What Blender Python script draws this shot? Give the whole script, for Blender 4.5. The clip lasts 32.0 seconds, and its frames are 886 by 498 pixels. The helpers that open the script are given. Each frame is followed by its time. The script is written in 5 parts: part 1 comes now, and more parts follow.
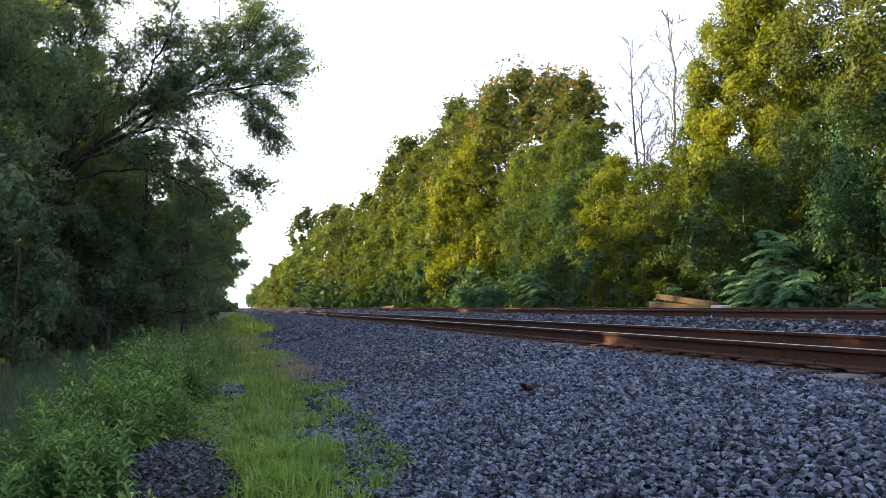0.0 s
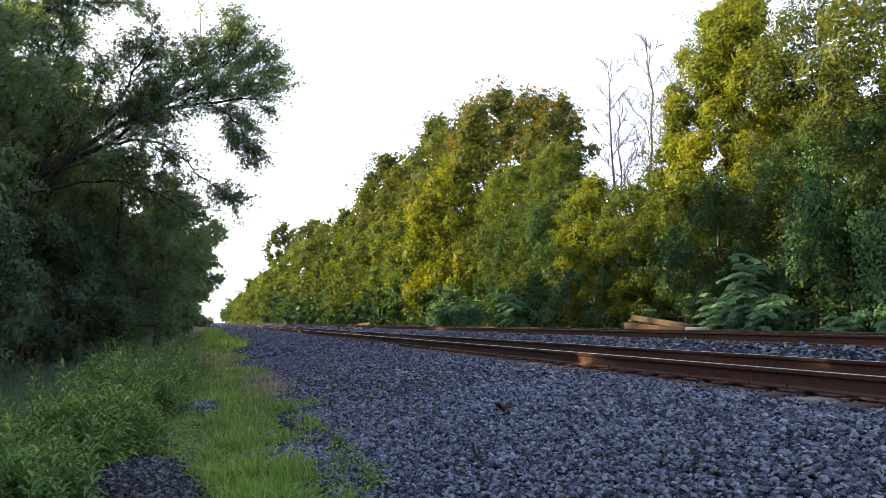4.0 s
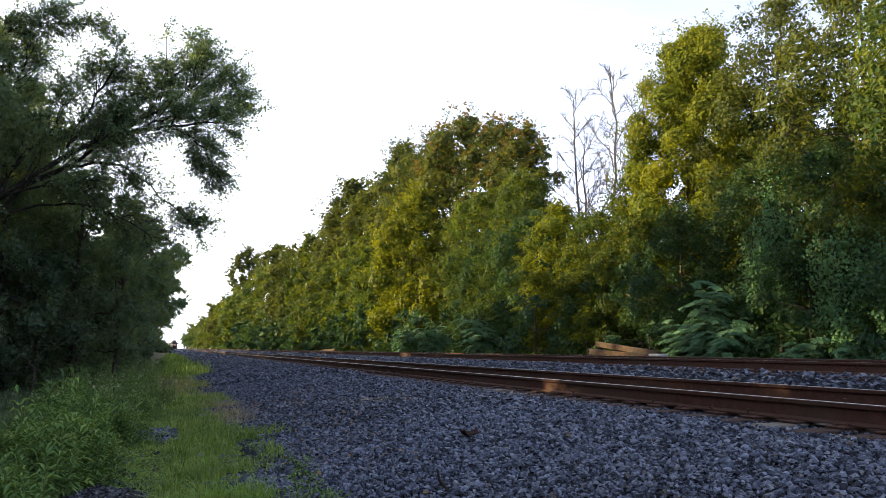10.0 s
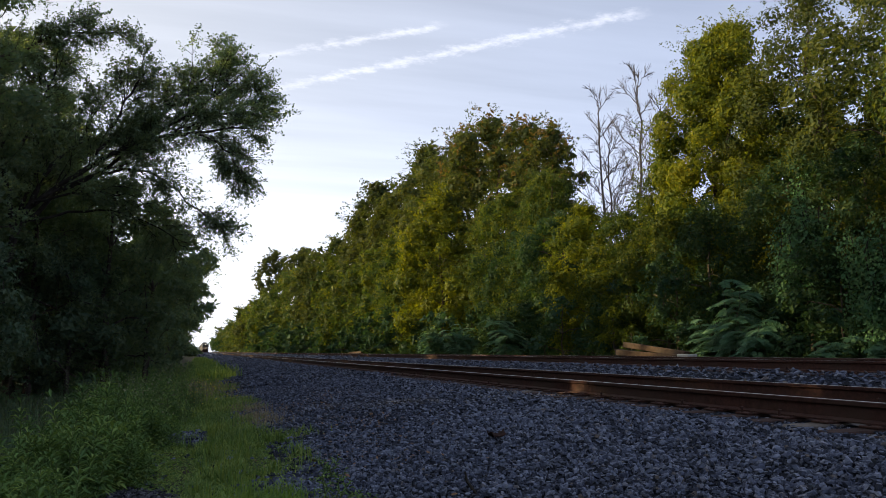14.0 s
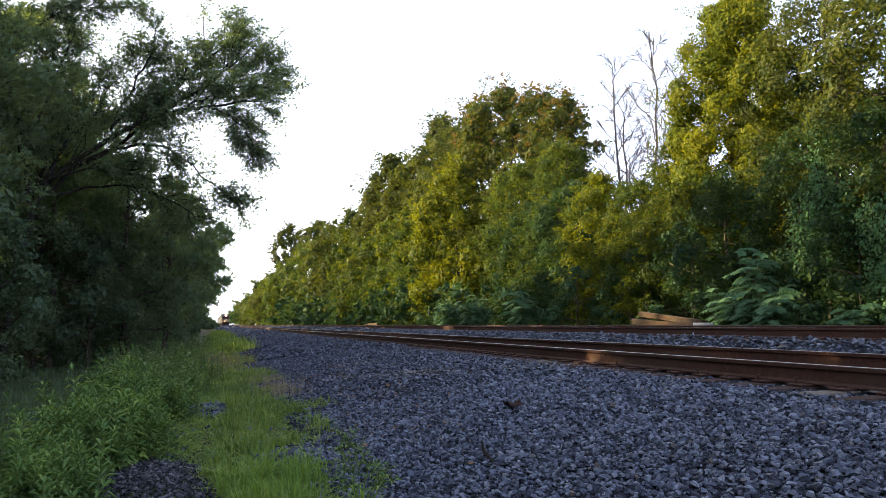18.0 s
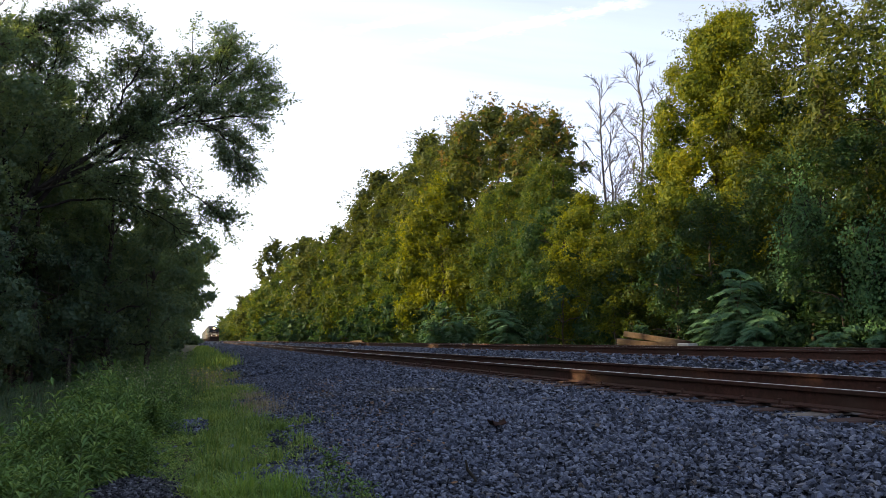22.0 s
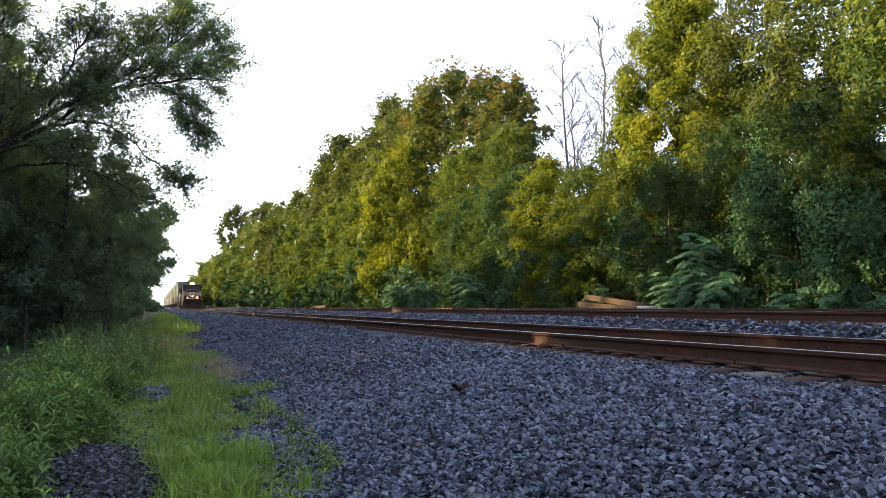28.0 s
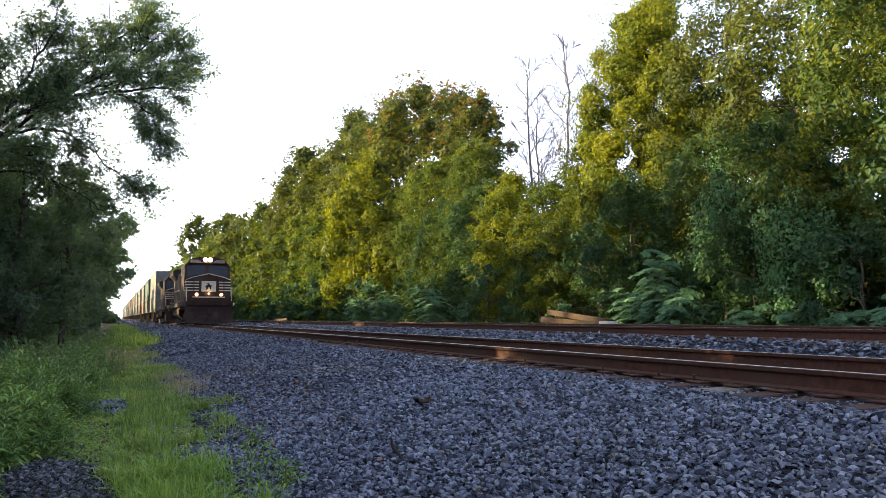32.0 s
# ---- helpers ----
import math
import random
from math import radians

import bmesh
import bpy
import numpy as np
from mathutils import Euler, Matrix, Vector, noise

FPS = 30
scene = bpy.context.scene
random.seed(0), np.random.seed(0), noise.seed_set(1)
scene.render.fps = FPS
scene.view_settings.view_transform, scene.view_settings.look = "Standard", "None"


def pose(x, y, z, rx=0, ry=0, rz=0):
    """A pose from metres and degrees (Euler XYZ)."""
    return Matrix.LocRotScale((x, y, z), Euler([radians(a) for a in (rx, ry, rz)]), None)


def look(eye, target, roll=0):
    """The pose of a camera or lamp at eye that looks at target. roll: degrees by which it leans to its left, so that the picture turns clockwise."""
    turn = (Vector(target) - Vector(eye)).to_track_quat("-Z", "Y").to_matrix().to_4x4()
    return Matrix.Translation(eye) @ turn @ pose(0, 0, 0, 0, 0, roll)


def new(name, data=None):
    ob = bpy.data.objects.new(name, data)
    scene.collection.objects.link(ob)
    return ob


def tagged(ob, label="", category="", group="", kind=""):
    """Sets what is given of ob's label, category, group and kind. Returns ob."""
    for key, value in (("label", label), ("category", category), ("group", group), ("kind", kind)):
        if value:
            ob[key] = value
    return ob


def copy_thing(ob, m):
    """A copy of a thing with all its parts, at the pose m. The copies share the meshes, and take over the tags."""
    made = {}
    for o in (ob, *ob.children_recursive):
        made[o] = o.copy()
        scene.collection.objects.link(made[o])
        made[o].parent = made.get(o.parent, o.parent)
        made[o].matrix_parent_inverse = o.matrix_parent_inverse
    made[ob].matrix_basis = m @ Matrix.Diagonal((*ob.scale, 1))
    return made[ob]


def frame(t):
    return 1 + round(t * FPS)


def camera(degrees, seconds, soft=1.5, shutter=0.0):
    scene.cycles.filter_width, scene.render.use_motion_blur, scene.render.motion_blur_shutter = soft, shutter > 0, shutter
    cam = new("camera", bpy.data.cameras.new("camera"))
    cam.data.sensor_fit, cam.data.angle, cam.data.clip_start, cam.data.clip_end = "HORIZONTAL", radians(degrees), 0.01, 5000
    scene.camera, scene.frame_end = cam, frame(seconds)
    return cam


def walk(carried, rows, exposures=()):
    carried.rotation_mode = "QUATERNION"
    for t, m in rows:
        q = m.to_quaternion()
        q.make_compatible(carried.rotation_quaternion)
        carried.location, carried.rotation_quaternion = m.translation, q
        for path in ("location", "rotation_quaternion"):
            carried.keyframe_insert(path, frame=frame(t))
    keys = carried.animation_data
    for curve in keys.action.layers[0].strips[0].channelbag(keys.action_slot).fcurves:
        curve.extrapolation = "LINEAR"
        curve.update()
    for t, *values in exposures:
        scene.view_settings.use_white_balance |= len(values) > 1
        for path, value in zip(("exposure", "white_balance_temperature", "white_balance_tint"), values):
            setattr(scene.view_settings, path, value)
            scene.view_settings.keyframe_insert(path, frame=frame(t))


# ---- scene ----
# The camera stands beside the line and only turns. +Y runs along the track, x to its right; eye 1 m above the verge.
EYE = (0.0, 0.0, 1.0)
cam = camera(58.0, 32.0, soft=0.62)
PATH = [
    (0, -14.85, 4.02, 0.69), (0.5, -14.76, 4.1, 0.59), (1, -14.65, 4.2, 0.63), (1.5, -14.62, 4.26, 0.45), (2, -14.82, 4.23, 0.22),
    (2.5, -15.13, 4.24, 0.1), (3, -15.72, 4.6, 0), (3.5, -16.34, 4.97, -0.03), (5.5, -17.1, 6.13, -0.57), (6, -17.9, 6.4, -0.6),
    (6.5, -18.74, 6.66, -0.61), (7, -19.5, 6.43, -0.38), (7.5, -19.14, 4.4, 0.1), (8, -18.91, 3.99, 0.4), (8.5, -18.91, 3.95, 0.22),
    (9, -19.33, 4.24, -0.1), (9.5, -19.6, 4.84, -0.11), (10, -19.02, 7.16, -0.25), (10.5, -18.74, 8.56, -0.21), (11, -18.63, 9.11, -0.01),
    (11.5, -17.92, 9.31, 0.09), (12, -17.16, 9.64, -0.03), (12.5, -16.82, 9.39, -0.01), (13, -16.69, 9.2, 0.11), (13.5, -16.37, 8.68, 0.24),
    (14, -17.15, 7.29, 0.16), (14.5, -17.89, 6.83, 0.67), (16.5, -17.33, 4.99, 1.25), (17, -16.6, 4.83, 1.02), (17.5, -16.22, 5.09, 0.86),
    (18, -16.04, 5.24, 0.66), (18.5, -16.04, 5.54, 0.51), (19, -16.15, 5.74, 0.35), (19.5, -16.53, 5.62, 0.43), (20, -16.87, 5.74, 0.48),
    (20.5, -17.03, 5.92, 0.51), (21, -17.1, 6.22, 0.38), (21.5, -17.04, 6.31, 0.21), (22, -17.09, 6.51, 0.08), (22.5, -17.35, 6.47, 0.12),
    (23, -17.4, 6.36, 0.16), (23.5, -17.55, 6.29, 0.12), (24, -17.74, 6.17, 0.17), (24.5, -17.84, 5.97, 0.29), (26.5, -18.15, 5.32, 0.86),
    (27, -18.67, 4.59, 0.69), (27.5, -19.31, 4.18, 0.57), (28, -19.72, 3.97, 0.54), (28.5, -20.16, 4.04, 0.59), (29, -20.56, 4.09, 0.46),
    (29.5, -20.98, 4.03, 0.34), (30, -21.24, 3.81, 0.33), (30.5, -21.51, 3.97, 0.31), (31, -21.78, 4.37, 0.3), (31.5, -22.12, 4.68, 0.16),
    (32, -22.34, 4.96, 0.1),
]
EXPOSURE = [
    (0.0, 0.0), (3.5, 0.0), (5.5, -0.45), (7.0, -0.75), (8.0, -0.22), (9.5, -0.05), (10.0, -0.5), (10.5, -1.05), (11.5, -1.58), (13.5, -1.68), (14.5, -1.0),
    (16.5, -0.3), (18.0, -0.36), (19.0, -0.55), (22.0, -0.85), (24.5, -0.80), (27.0, -0.2), (32.0, -0.05)]
BASE = 2.42
walk(cam, [(t, pose(*EYE, 90 + p, r, y)) for t, y, p, r in PATH], [(t, BASE + e) for t, e in EXPOSURE])

# ---- sky and sun ----
SKY_STRENGTH, HAZE_FAR, HAZE_SUN, TRAIL = 0.05, (15.8, 18.4, 26.0), (36.0, 34.8, 32.5), (28.5, 27.6, 28.6)
SUN_AZ, SUN_EL = 61.0, 18.0      # degrees to the left of the track's direction, and up
sun = new("sun", bpy.data.lights.new("sun", "SUN"))
sun.data.energy, sun.data.angle, sun.data.color = 4.4, radians(0.6), (1.0, 0.80, 0.42)
to_sun = Vector((-math.sin(radians(SUN_AZ)) * math.cos(radians(SUN_EL)), math.cos(radians(SUN_AZ)) * math.cos(radians(SUN_EL)), math.sin(radians(SUN_EL))))
sun.matrix_world = look((0, 0, 60), Vector((0, 0, 60)) - to_sun)

world = bpy.data.worlds.new("sky")
scene.world = world
world.use_nodes = True
wn, wl = world.node_tree.nodes, world.node_tree.links


def sky_math(op, a, b=None, c=None):
    x = wn.new("ShaderNodeMath")
    x.operation = op
    for i, v in enumerate((a, b, c)):
        if v is None:
            continue
        if isinstance(v, (int, float)):
            x.inputs[i].default_value = v
        else:
            wl.new(v, x.inputs[i])
    return x.outputs[0]


def sky_mix(fac, a, b):
    x = wn.new("ShaderNodeMix")
    x.data_type = "RGBA"
    for i, v in ((0, fac), (6, a), (7, b)):
        if isinstance(v, tuple):
            x.inputs[i].default_value = (*v, 1)
        elif isinstance(v, (int, float)):
            x.inputs[i].default_value = v
        else:
            wl.new(v, x.inputs[i])
    return x.outputs[2]


sky = wn.new("ShaderNodeTexSky")
sky.sky_type, sky.sun_disc = "NISHITA", False
sky.sun_elevation, sky.sun_rotation = radians(SUN_EL), radians(-SUN_AZ)
sky.air_density, sky.dust_density, sky.ozone_density = 1.0, 3.0, 1.5
coord = wn.new("ShaderNodeTexCoord")
axes = wn.new("ShaderNodeSeparateXYZ")
wl.new(coord.outputs["Generated"], axes.inputs[0])
dx, dy, dz = axes.outputs
up_z = sky_math("MAXIMUM", dz, 0.02)
# the high cloud layer, seen as a plane overhead: u to the right, v ahead
u, v_ = sky_math("DIVIDE", dx, up_z), sky_math("DIVIDE", dy, up_z)
plane = wn.new("ShaderNodeCombineXYZ")
wl.new(u, plane.inputs[0]), wl.new(v_, plane.inputs[1])
stretch = wn.new("ShaderNodeMapping")
stretch.inputs["Rotation"].default_value, stretch.inputs["Scale"].default_value = (0, 0, radians(28)), (0.35, 1.6, 1)
wl.new(plane.outputs[0], stretch.inputs[0])
wisps = wn.new("ShaderNodeTexNoise")
wisps.inputs["Scale"].default_value, wisps.inputs["Detail"].default_value, wisps.inputs["Roughness"].default_value = 1.1, 6, 0.55
wl.new(stretch.outputs[0], wisps.inputs["Vector"])
veil = wn.new("ShaderNodeMapRange")
veil.inputs["From Min"].default_value, veil.inputs["From Max"].default_value = 0.38, 0.75
veil.inputs["To Min"].default_value, veil.inputs["To Max"].default_value = 0.42, 0.66
wl.new(wisps.outputs[0], veil.inputs["Value"])
# haze: thick near the horizon, thicker towards the sun
toward = wn.new("ShaderNodeVectorMath")
toward.operation = "DOT_PRODUCT"
wl.new(coord.outputs["Generated"], toward.inputs[0])
toward.inputs[1].default_value = to_sun
near_sun = sky_math("POWER", sky_math("MAXIMUM", sky_math("MULTIPLY_ADD", toward.outputs["Value"], 0.5, 0.5), 0.0), 3.0)
low = sky_math("POWER", sky_math("SUBTRACT", 1.0, sky_math("MAXIMUM", dz, 0.0)), 4.0)
haze = sky_mix(near_sun, HAZE_FAR, HAZE_SUN)
amount = sky_math("MINIMUM", sky_math("MULTIPLY_ADD", low, 0.55, sky_math("MULTIPLY", veil.outputs[0], 0.33)), 1.0)
colour = sky_mix(amount, sky_mix(0.3, sky.outputs[0], (0.0, 0.0, 0.0)), haze)


def contrail(colour, nx, ny, where, begin, end, width):
    """A straight vapour trail in the cloud layer, ragged, with soft ends."""
    across = sky_math("ABSOLUTE", sky_math("SUBTRACT", sky_math("ADD", sky_math("MULTIPLY", u, nx), sky_math("MULTIPLY", v_, ny)), where))
    along = sky_math("SUBTRACT", sky_math("MULTIPLY", u, ny), sky_math("MULTIPLY", v_, nx))
    puffs = wn.new("ShaderNodeTexNoise")
    puffs.inputs["Scale"].default_value, puffs.inputs["Detail"].default_value, puffs.inputs["Roughness"].default_value = 16.0, 5, 0.7
    wl.new(plane.outputs[0], puffs.inputs["Vector"])
    ragged = sky_math("ADD", across, sky_math("MULTIPLY", sky_math("SUBTRACT", puffs.outputs[0], 0.5), width * 3.4))
    body = wn.new("ShaderNodeMapRange")
    body.interpolation_type = "SMOOTHSTEP"
    for key, value in (("From Min", width), ("From Max", -width * 0.5), ("To Min", 0.0), ("To Max", 0.16)):
        body.inputs[key].default_value = value
    wl.new(ragged, body.inputs["Value"])
    fade = wn.new("ShaderNodeMapRange")
    for key, value in (("From Min", begin - 0.25), ("From Max", begin + 0.3)):
        fade.inputs[key].default_value = value
    wl.new(along, fade.inputs["Value"])
    stop = wn.new("ShaderNodeMapRange")
    for key, value in (("From Min", end + 0.02), ("From Max", end - 0.06)):
        stop.inputs[key].default_value = value
    wl.new(along, stop.inputs["Value"])
    front = sky_math("GREATER_THAN", dz, 0.1)
    return sky_mix(sky_math("MULTIPLY", sky_math("MULTIPLY", body.outputs[0], front), sky_math("MULTIPLY", fade.outputs[0], stop.outputs[0])), colour, TRAIL)


colour = contrail(colour, 0.64, 0.769, 2.185, -1.57, -0.90, 0.042)
colour = contrail(colour, 0.726, 0.688, 2.268, -2.05, -0.585, 0.056)
wn["Background"].inputs["Strength"].default_value = SKY_STRENGTH
wl.new(colour, wn["Background"].inputs["Color"])


# ---- materials ----
def material(name):
    m = bpy.data.materials.new(name)
    m.use_nodes = True
    return m, m.node_tree.nodes, m.node_tree.links, m.node_tree.nodes["Principled BSDF"]


def ramp(nodes, stops):
    r = nodes.new("ShaderNodeValToRGB")
    while len(r.color_ramp.elements) < len(stops):
        r.color_ramp.elements.new(0.5)
    for e, (p, c) in zip(r.color_ramp.elements, stops):
        e.position, e.color = p, (*c, 1)
    return r


def noise_node(nodes, links, scale, detail=4, rough=0.6, space="Object"):
    tc = nodes.new("ShaderNodeTexCoord")
    n = nodes.new("ShaderNodeTexNoise")
    n.inputs["Scale"].default_value, n.inputs["Detail"].default_value, n.inputs["Roughness"].default_value = scale, detail, rough
    links.new(tc.outputs[space], n.inputs["Vector"])
    return n


def add_bump(nodes, links, bsdf, source, strength, distance):
    b = nodes.new("ShaderNodeBump")
    b.inputs["Strength"].default_value, b.inputs["Distance"].default_value = strength, distance
    links.new(source, b.inputs["Height"])
    links.new(b.outputs[0], bsdf.inputs["Normal"])


def mix_rgb(nodes, links, fac, a, b, mode="MIX"):
    x = nodes.new("ShaderNodeMix")
    x.data_type, x.blend_type = "RGBA", mode
    for socket, v in (("Factor", fac), ("A", a), ("B", b)):
        target = [s for s in x.inputs if s.name == socket and s.enabled][0]
        if isinstance(v, (int, float)):
            target.default_value = v
        elif isinstance(v, tuple):
            target.default_value = (*v, 1)
        else:
            links.new(v, target)
    return [s for s in x.outputs if s.enabled][0]


def grainy(name, dark, light, scale, rough=0.8, metal=0.0, bump=0.4, depth=0.005, stain=None, stain_scale=0.6):
    """A surface with fine grain and larger stains."""
    m, n, l, b = material(name)
    fine = noise_node(n, l, scale)
    col = ramp(n, [(0.3, dark), (0.7, light)])
    l.new(fine.outputs[0], col.inputs[0])
    out = col.outputs[0]
    if stain:
        big = noise_node(n, l, stain_scale, 5)
        mask = ramp(n, [(0.45, (0, 0, 0)), (0.65, (1, 1, 1))])
        l.new(big.outputs[0], mask.inputs[0])
        out = mix_rgb(n, l, mask.outputs[0], out, stain)
    l.new(out, b.inputs["Base Color"])
    b.inputs["Roughness"].default_value, b.inputs["Metallic"].default_value = rough, metal
    b.inputs["Specular IOR Level"].default_value = 0.5 if metal or rough < 0.3 else 0.2
    add_bump(n, l, b, fine.outputs[0], bump, depth)
    return m


def leafy(name, a, b_, c, through_share=0.4, gloss=0.55, vary=0.0):
    """Leaves: three tones that vary from leaf to leaf and from tree to tree, part of the light passing through."""
    m, n, l, b = material(name)
    geo, info = n.new("ShaderNodeNewGeometry"), n.new("ShaderNodeObjectInfo")
    col = ramp(n, [(0.0, a), (0.5, b_), (1.0, c)])
    patch = noise_node(n, l, 0.45, 3, 0.75)
    add = n.new("ShaderNodeMath")
    add.operation = "MULTIPLY_ADD"
    l.new(geo.outputs["Random Per Island"], add.inputs[0])
    add.inputs[1].default_value = 0.5
    sub = n.new("ShaderNodeMath")
    sub.operation = "MULTIPLY_ADD"
    l.new(patch.outputs[0], sub.inputs[0])
    sub.inputs[1].default_value, sub.inputs[2].default_value = 1.4, -0.45 - vary / 2
    l.new(sub.outputs[0], add.inputs[2])
    shift = n.new("ShaderNodeMath")
    shift.operation = "MULTIPLY_ADD"
    l.new(info.outputs["Random"], shift.inputs[0])
    shift.inputs[1].default_value = vary
    l.new(add.outputs[0], shift.inputs[2])
    l.new(shift.outputs[0], col.inputs[0])
    hsv = n.new("ShaderNodeHueSaturation")
    val = n.new("ShaderNodeMapRange")
    val.inputs["To Min"].default_value, val.inputs["To Max"].default_value = 0.85, 1.15
    l.new(info.outputs["Random"], val.inputs["Value"])
    l.new(val.outputs[0], hsv.inputs["Value"])
    l.new(col.outputs[0], hsv.inputs["Color"])
    l.new(hsv.outputs[0], b.inputs["Base Color"])
    b.inputs["Roughness"].default_value, b.inputs["Specular IOR Level"].default_value = gloss, 0.1
    tr = n.new("ShaderNodeBsdfTranslucent")
    warm = mix_rgb(n, l, 1.0, hsv.outputs[0], (1.35, 1.25, 0.45), "MULTIPLY")
    l.new(warm, tr.inputs["Color"])
    mixer = n.new("ShaderNodeMixShader")
    mixer.inputs[0].default_value = through_share
    l.new(b.outputs[0], mixer.inputs[1])
    l.new(tr.outputs[0], mixer.inputs[2])
    l.new(mixer.outputs[0], n["Material Output"].inputs["Surface"])
    return m


def stone_material(name, tones, rough=0.75):
    """Crushed stone: a tone for each stone, with fine grain."""
    m, n, l, b = material(name)
    geo = n.new("ShaderNodeNewGeometry")
    col = ramp(n, tones)
    l.new(geo.outputs["Random Per Island"], col.inputs[0])
    fine = noise_node(n, l, 60)
    g = ramp(n, [(0.3, (0.75, 0.75, 0.75)), (0.7, (1.2, 1.2, 1.2))])
    l.new(fine.outputs[0], g.inputs[0])
    l.new(mix_rgb(n, l, 1.0, col.outputs[0], g.outputs[0], "MULTIPLY"), b.inputs["Base Color"])
    b.inputs["Roughness"].default_value, b.inputs["Specular IOR Level"].default_value = rough, 0.2
    add_bump(n, l, b, fine.outputs[0], 0.4, 0.004)
    return m


STONE = stone_material("crushed_stone", [(0.0, (0.010, 0.012, 0.018)), (0.22, (0.040, 0.047, 0.070)), (0.65, (0.102, 0.119, 0.172)), (0.96, (0.190, 0.212, 0.275)), (1.0, (0.12, 0.10, 0.085))])
PEBBLE = stone_material("dark_gravel", [(0.0, (0.008, 0.009, 0.012)), (0.4, (0.026, 0.028, 0.036)), (0.8, (0.072, 0.076, 0.092)), (1.0, (0.14, 0.145, 0.165))])
# Kept much darker than the stones: gap shadow is put into its colour.
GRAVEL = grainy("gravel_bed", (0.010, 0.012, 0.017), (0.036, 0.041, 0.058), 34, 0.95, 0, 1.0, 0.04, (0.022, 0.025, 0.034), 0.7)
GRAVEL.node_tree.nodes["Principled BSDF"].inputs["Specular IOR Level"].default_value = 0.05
SOIL = grainy("verge_soil", (0.03, 0.035, 0.015), (0.07, 0.075, 0.03), 8, 0.95, 0, 1.0, 0.05, (0.06, 0.045, 0.03), 0.5)
RAIL_SIDE = grainy("rusty_rail", (0.030, 0.015, 0.013), (0.076, 0.033, 0.025), 18, 0.92, 0.0, 0.3, 0.002, (0.05, 0.03, 0.024), 1.2)
RAIL_TOP = grainy("polished_rail_top", (0.5, 0.5, 0.51), (0.64, 0.64, 0.65), 40, 0.5, 0.9, 0.1, 0.001)
TIE = grainy("sleeper_wood", (0.026, 0.016, 0.014), (0.070, 0.040, 0.033), 14, 0.9, 0, 0.7, 0.01, (0.035, 0.022, 0.017), 1.5)
OLD_PALE = grainy("pale_sleeper_wood", (0.10, 0.085, 0.072), (0.19, 0.165, 0.145), 14, 0.9, 0, 0.7, 0.01, (0.07, 0.055, 0.045), 1.5)
PLATE = grainy("rusty_plate", (0.035, 0.018, 0.015), (0.085, 0.040, 0.030), 30, 0.8, 0.0, 0.4, 0.003)
BARK = grainy("bark", (0.035, 0.028, 0.02), (0.11, 0.09, 0.07), 9, 0.95, 0, 1.0, 0.03)
DARK_BARK = grainy("dark_bark", (0.018, 0.015, 0.012), (0.05, 0.042, 0.034), 9, 0.95, 0, 1.0, 0.03)
DEAD = grainy("dead_bark", (0.055, 0.048, 0.046), (0.10, 0.088, 0.082), 12, 0.9, 0, 0.6, 0.01)
# Light and shade enter these tones: bluish for shade, yellow for sun.
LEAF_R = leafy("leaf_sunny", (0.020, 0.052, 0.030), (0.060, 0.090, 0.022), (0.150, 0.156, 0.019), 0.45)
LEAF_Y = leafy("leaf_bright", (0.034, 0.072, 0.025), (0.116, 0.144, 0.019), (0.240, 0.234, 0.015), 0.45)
LEAF_O = leafy("leaf_olive", (0.028, 0.052, 0.030), (0.062, 0.080, 0.026), (0.115, 0.120, 0.024), 0.45)
LEAF_D = leafy("leaf_dome", (0.026, 0.052, 0.030), (0.058, 0.076, 0.024), (0.115, 0.112, 0.022), 0.45)
# Darker leaves for trees standing in shade; the shade is in the colour.
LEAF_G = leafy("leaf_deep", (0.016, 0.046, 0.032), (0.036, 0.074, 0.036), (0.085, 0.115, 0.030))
# Paled and greyed: the veil of haze over these trees is in the colour.
LEAF_L = leafy("leaf_hazed", (0.085, 0.14, 0.10), (0.135, 0.195, 0.13), (0.20, 0.235, 0.125), 0.52)
# Darker than LEAF_L: gloom under the trees is put into the leaf colour.
LEAF_S = leafy("leaf_under_shade", (0.055, 0.10, 0.072), (0.092, 0.145, 0.094), (0.145, 0.18, 0.094))
# Bush leaves are darkened to carry the shade at the wood's foot.
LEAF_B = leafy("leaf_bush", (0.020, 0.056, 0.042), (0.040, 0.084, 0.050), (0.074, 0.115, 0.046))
LEAF_T = leafy("leaf_bluish", (0.044, 0.112, 0.076), (0.076, 0.156, 0.092), (0.118, 0.200, 0.086))
LEAF_V = leafy("leaf_creeper", (0.044, 0.116, 0.066), (0.078, 0.164, 0.078), (0.135, 0.215, 0.070))
SEEDS = leafy("tawny_seeds", (0.085, 0.072, 0.028), (0.135, 0.098, 0.034), (0.20, 0.13, 0.045))
STEM_GREEN = grainy("shrub_stem", (0.05, 0.055, 0.03), (0.09, 0.09, 0.05), 20, 0.8)
GRASS_NEW = leafy("young_grass", (0.085, 0.175, 0.046), (0.195, 0.315, 0.072), (0.38, 0.46, 0.11))
WEED = leafy("weed_leaf", (0.050, 0.106, 0.040), (0.125, 0.215, 0.064), (0.30, 0.37, 0.095), 0.2, 0.55, 0.3)
GRASS = leafy("grass_blade", (0.054, 0.116, 0.042), (0.145, 0.228, 0.066), (0.33, 0.38, 0.10))


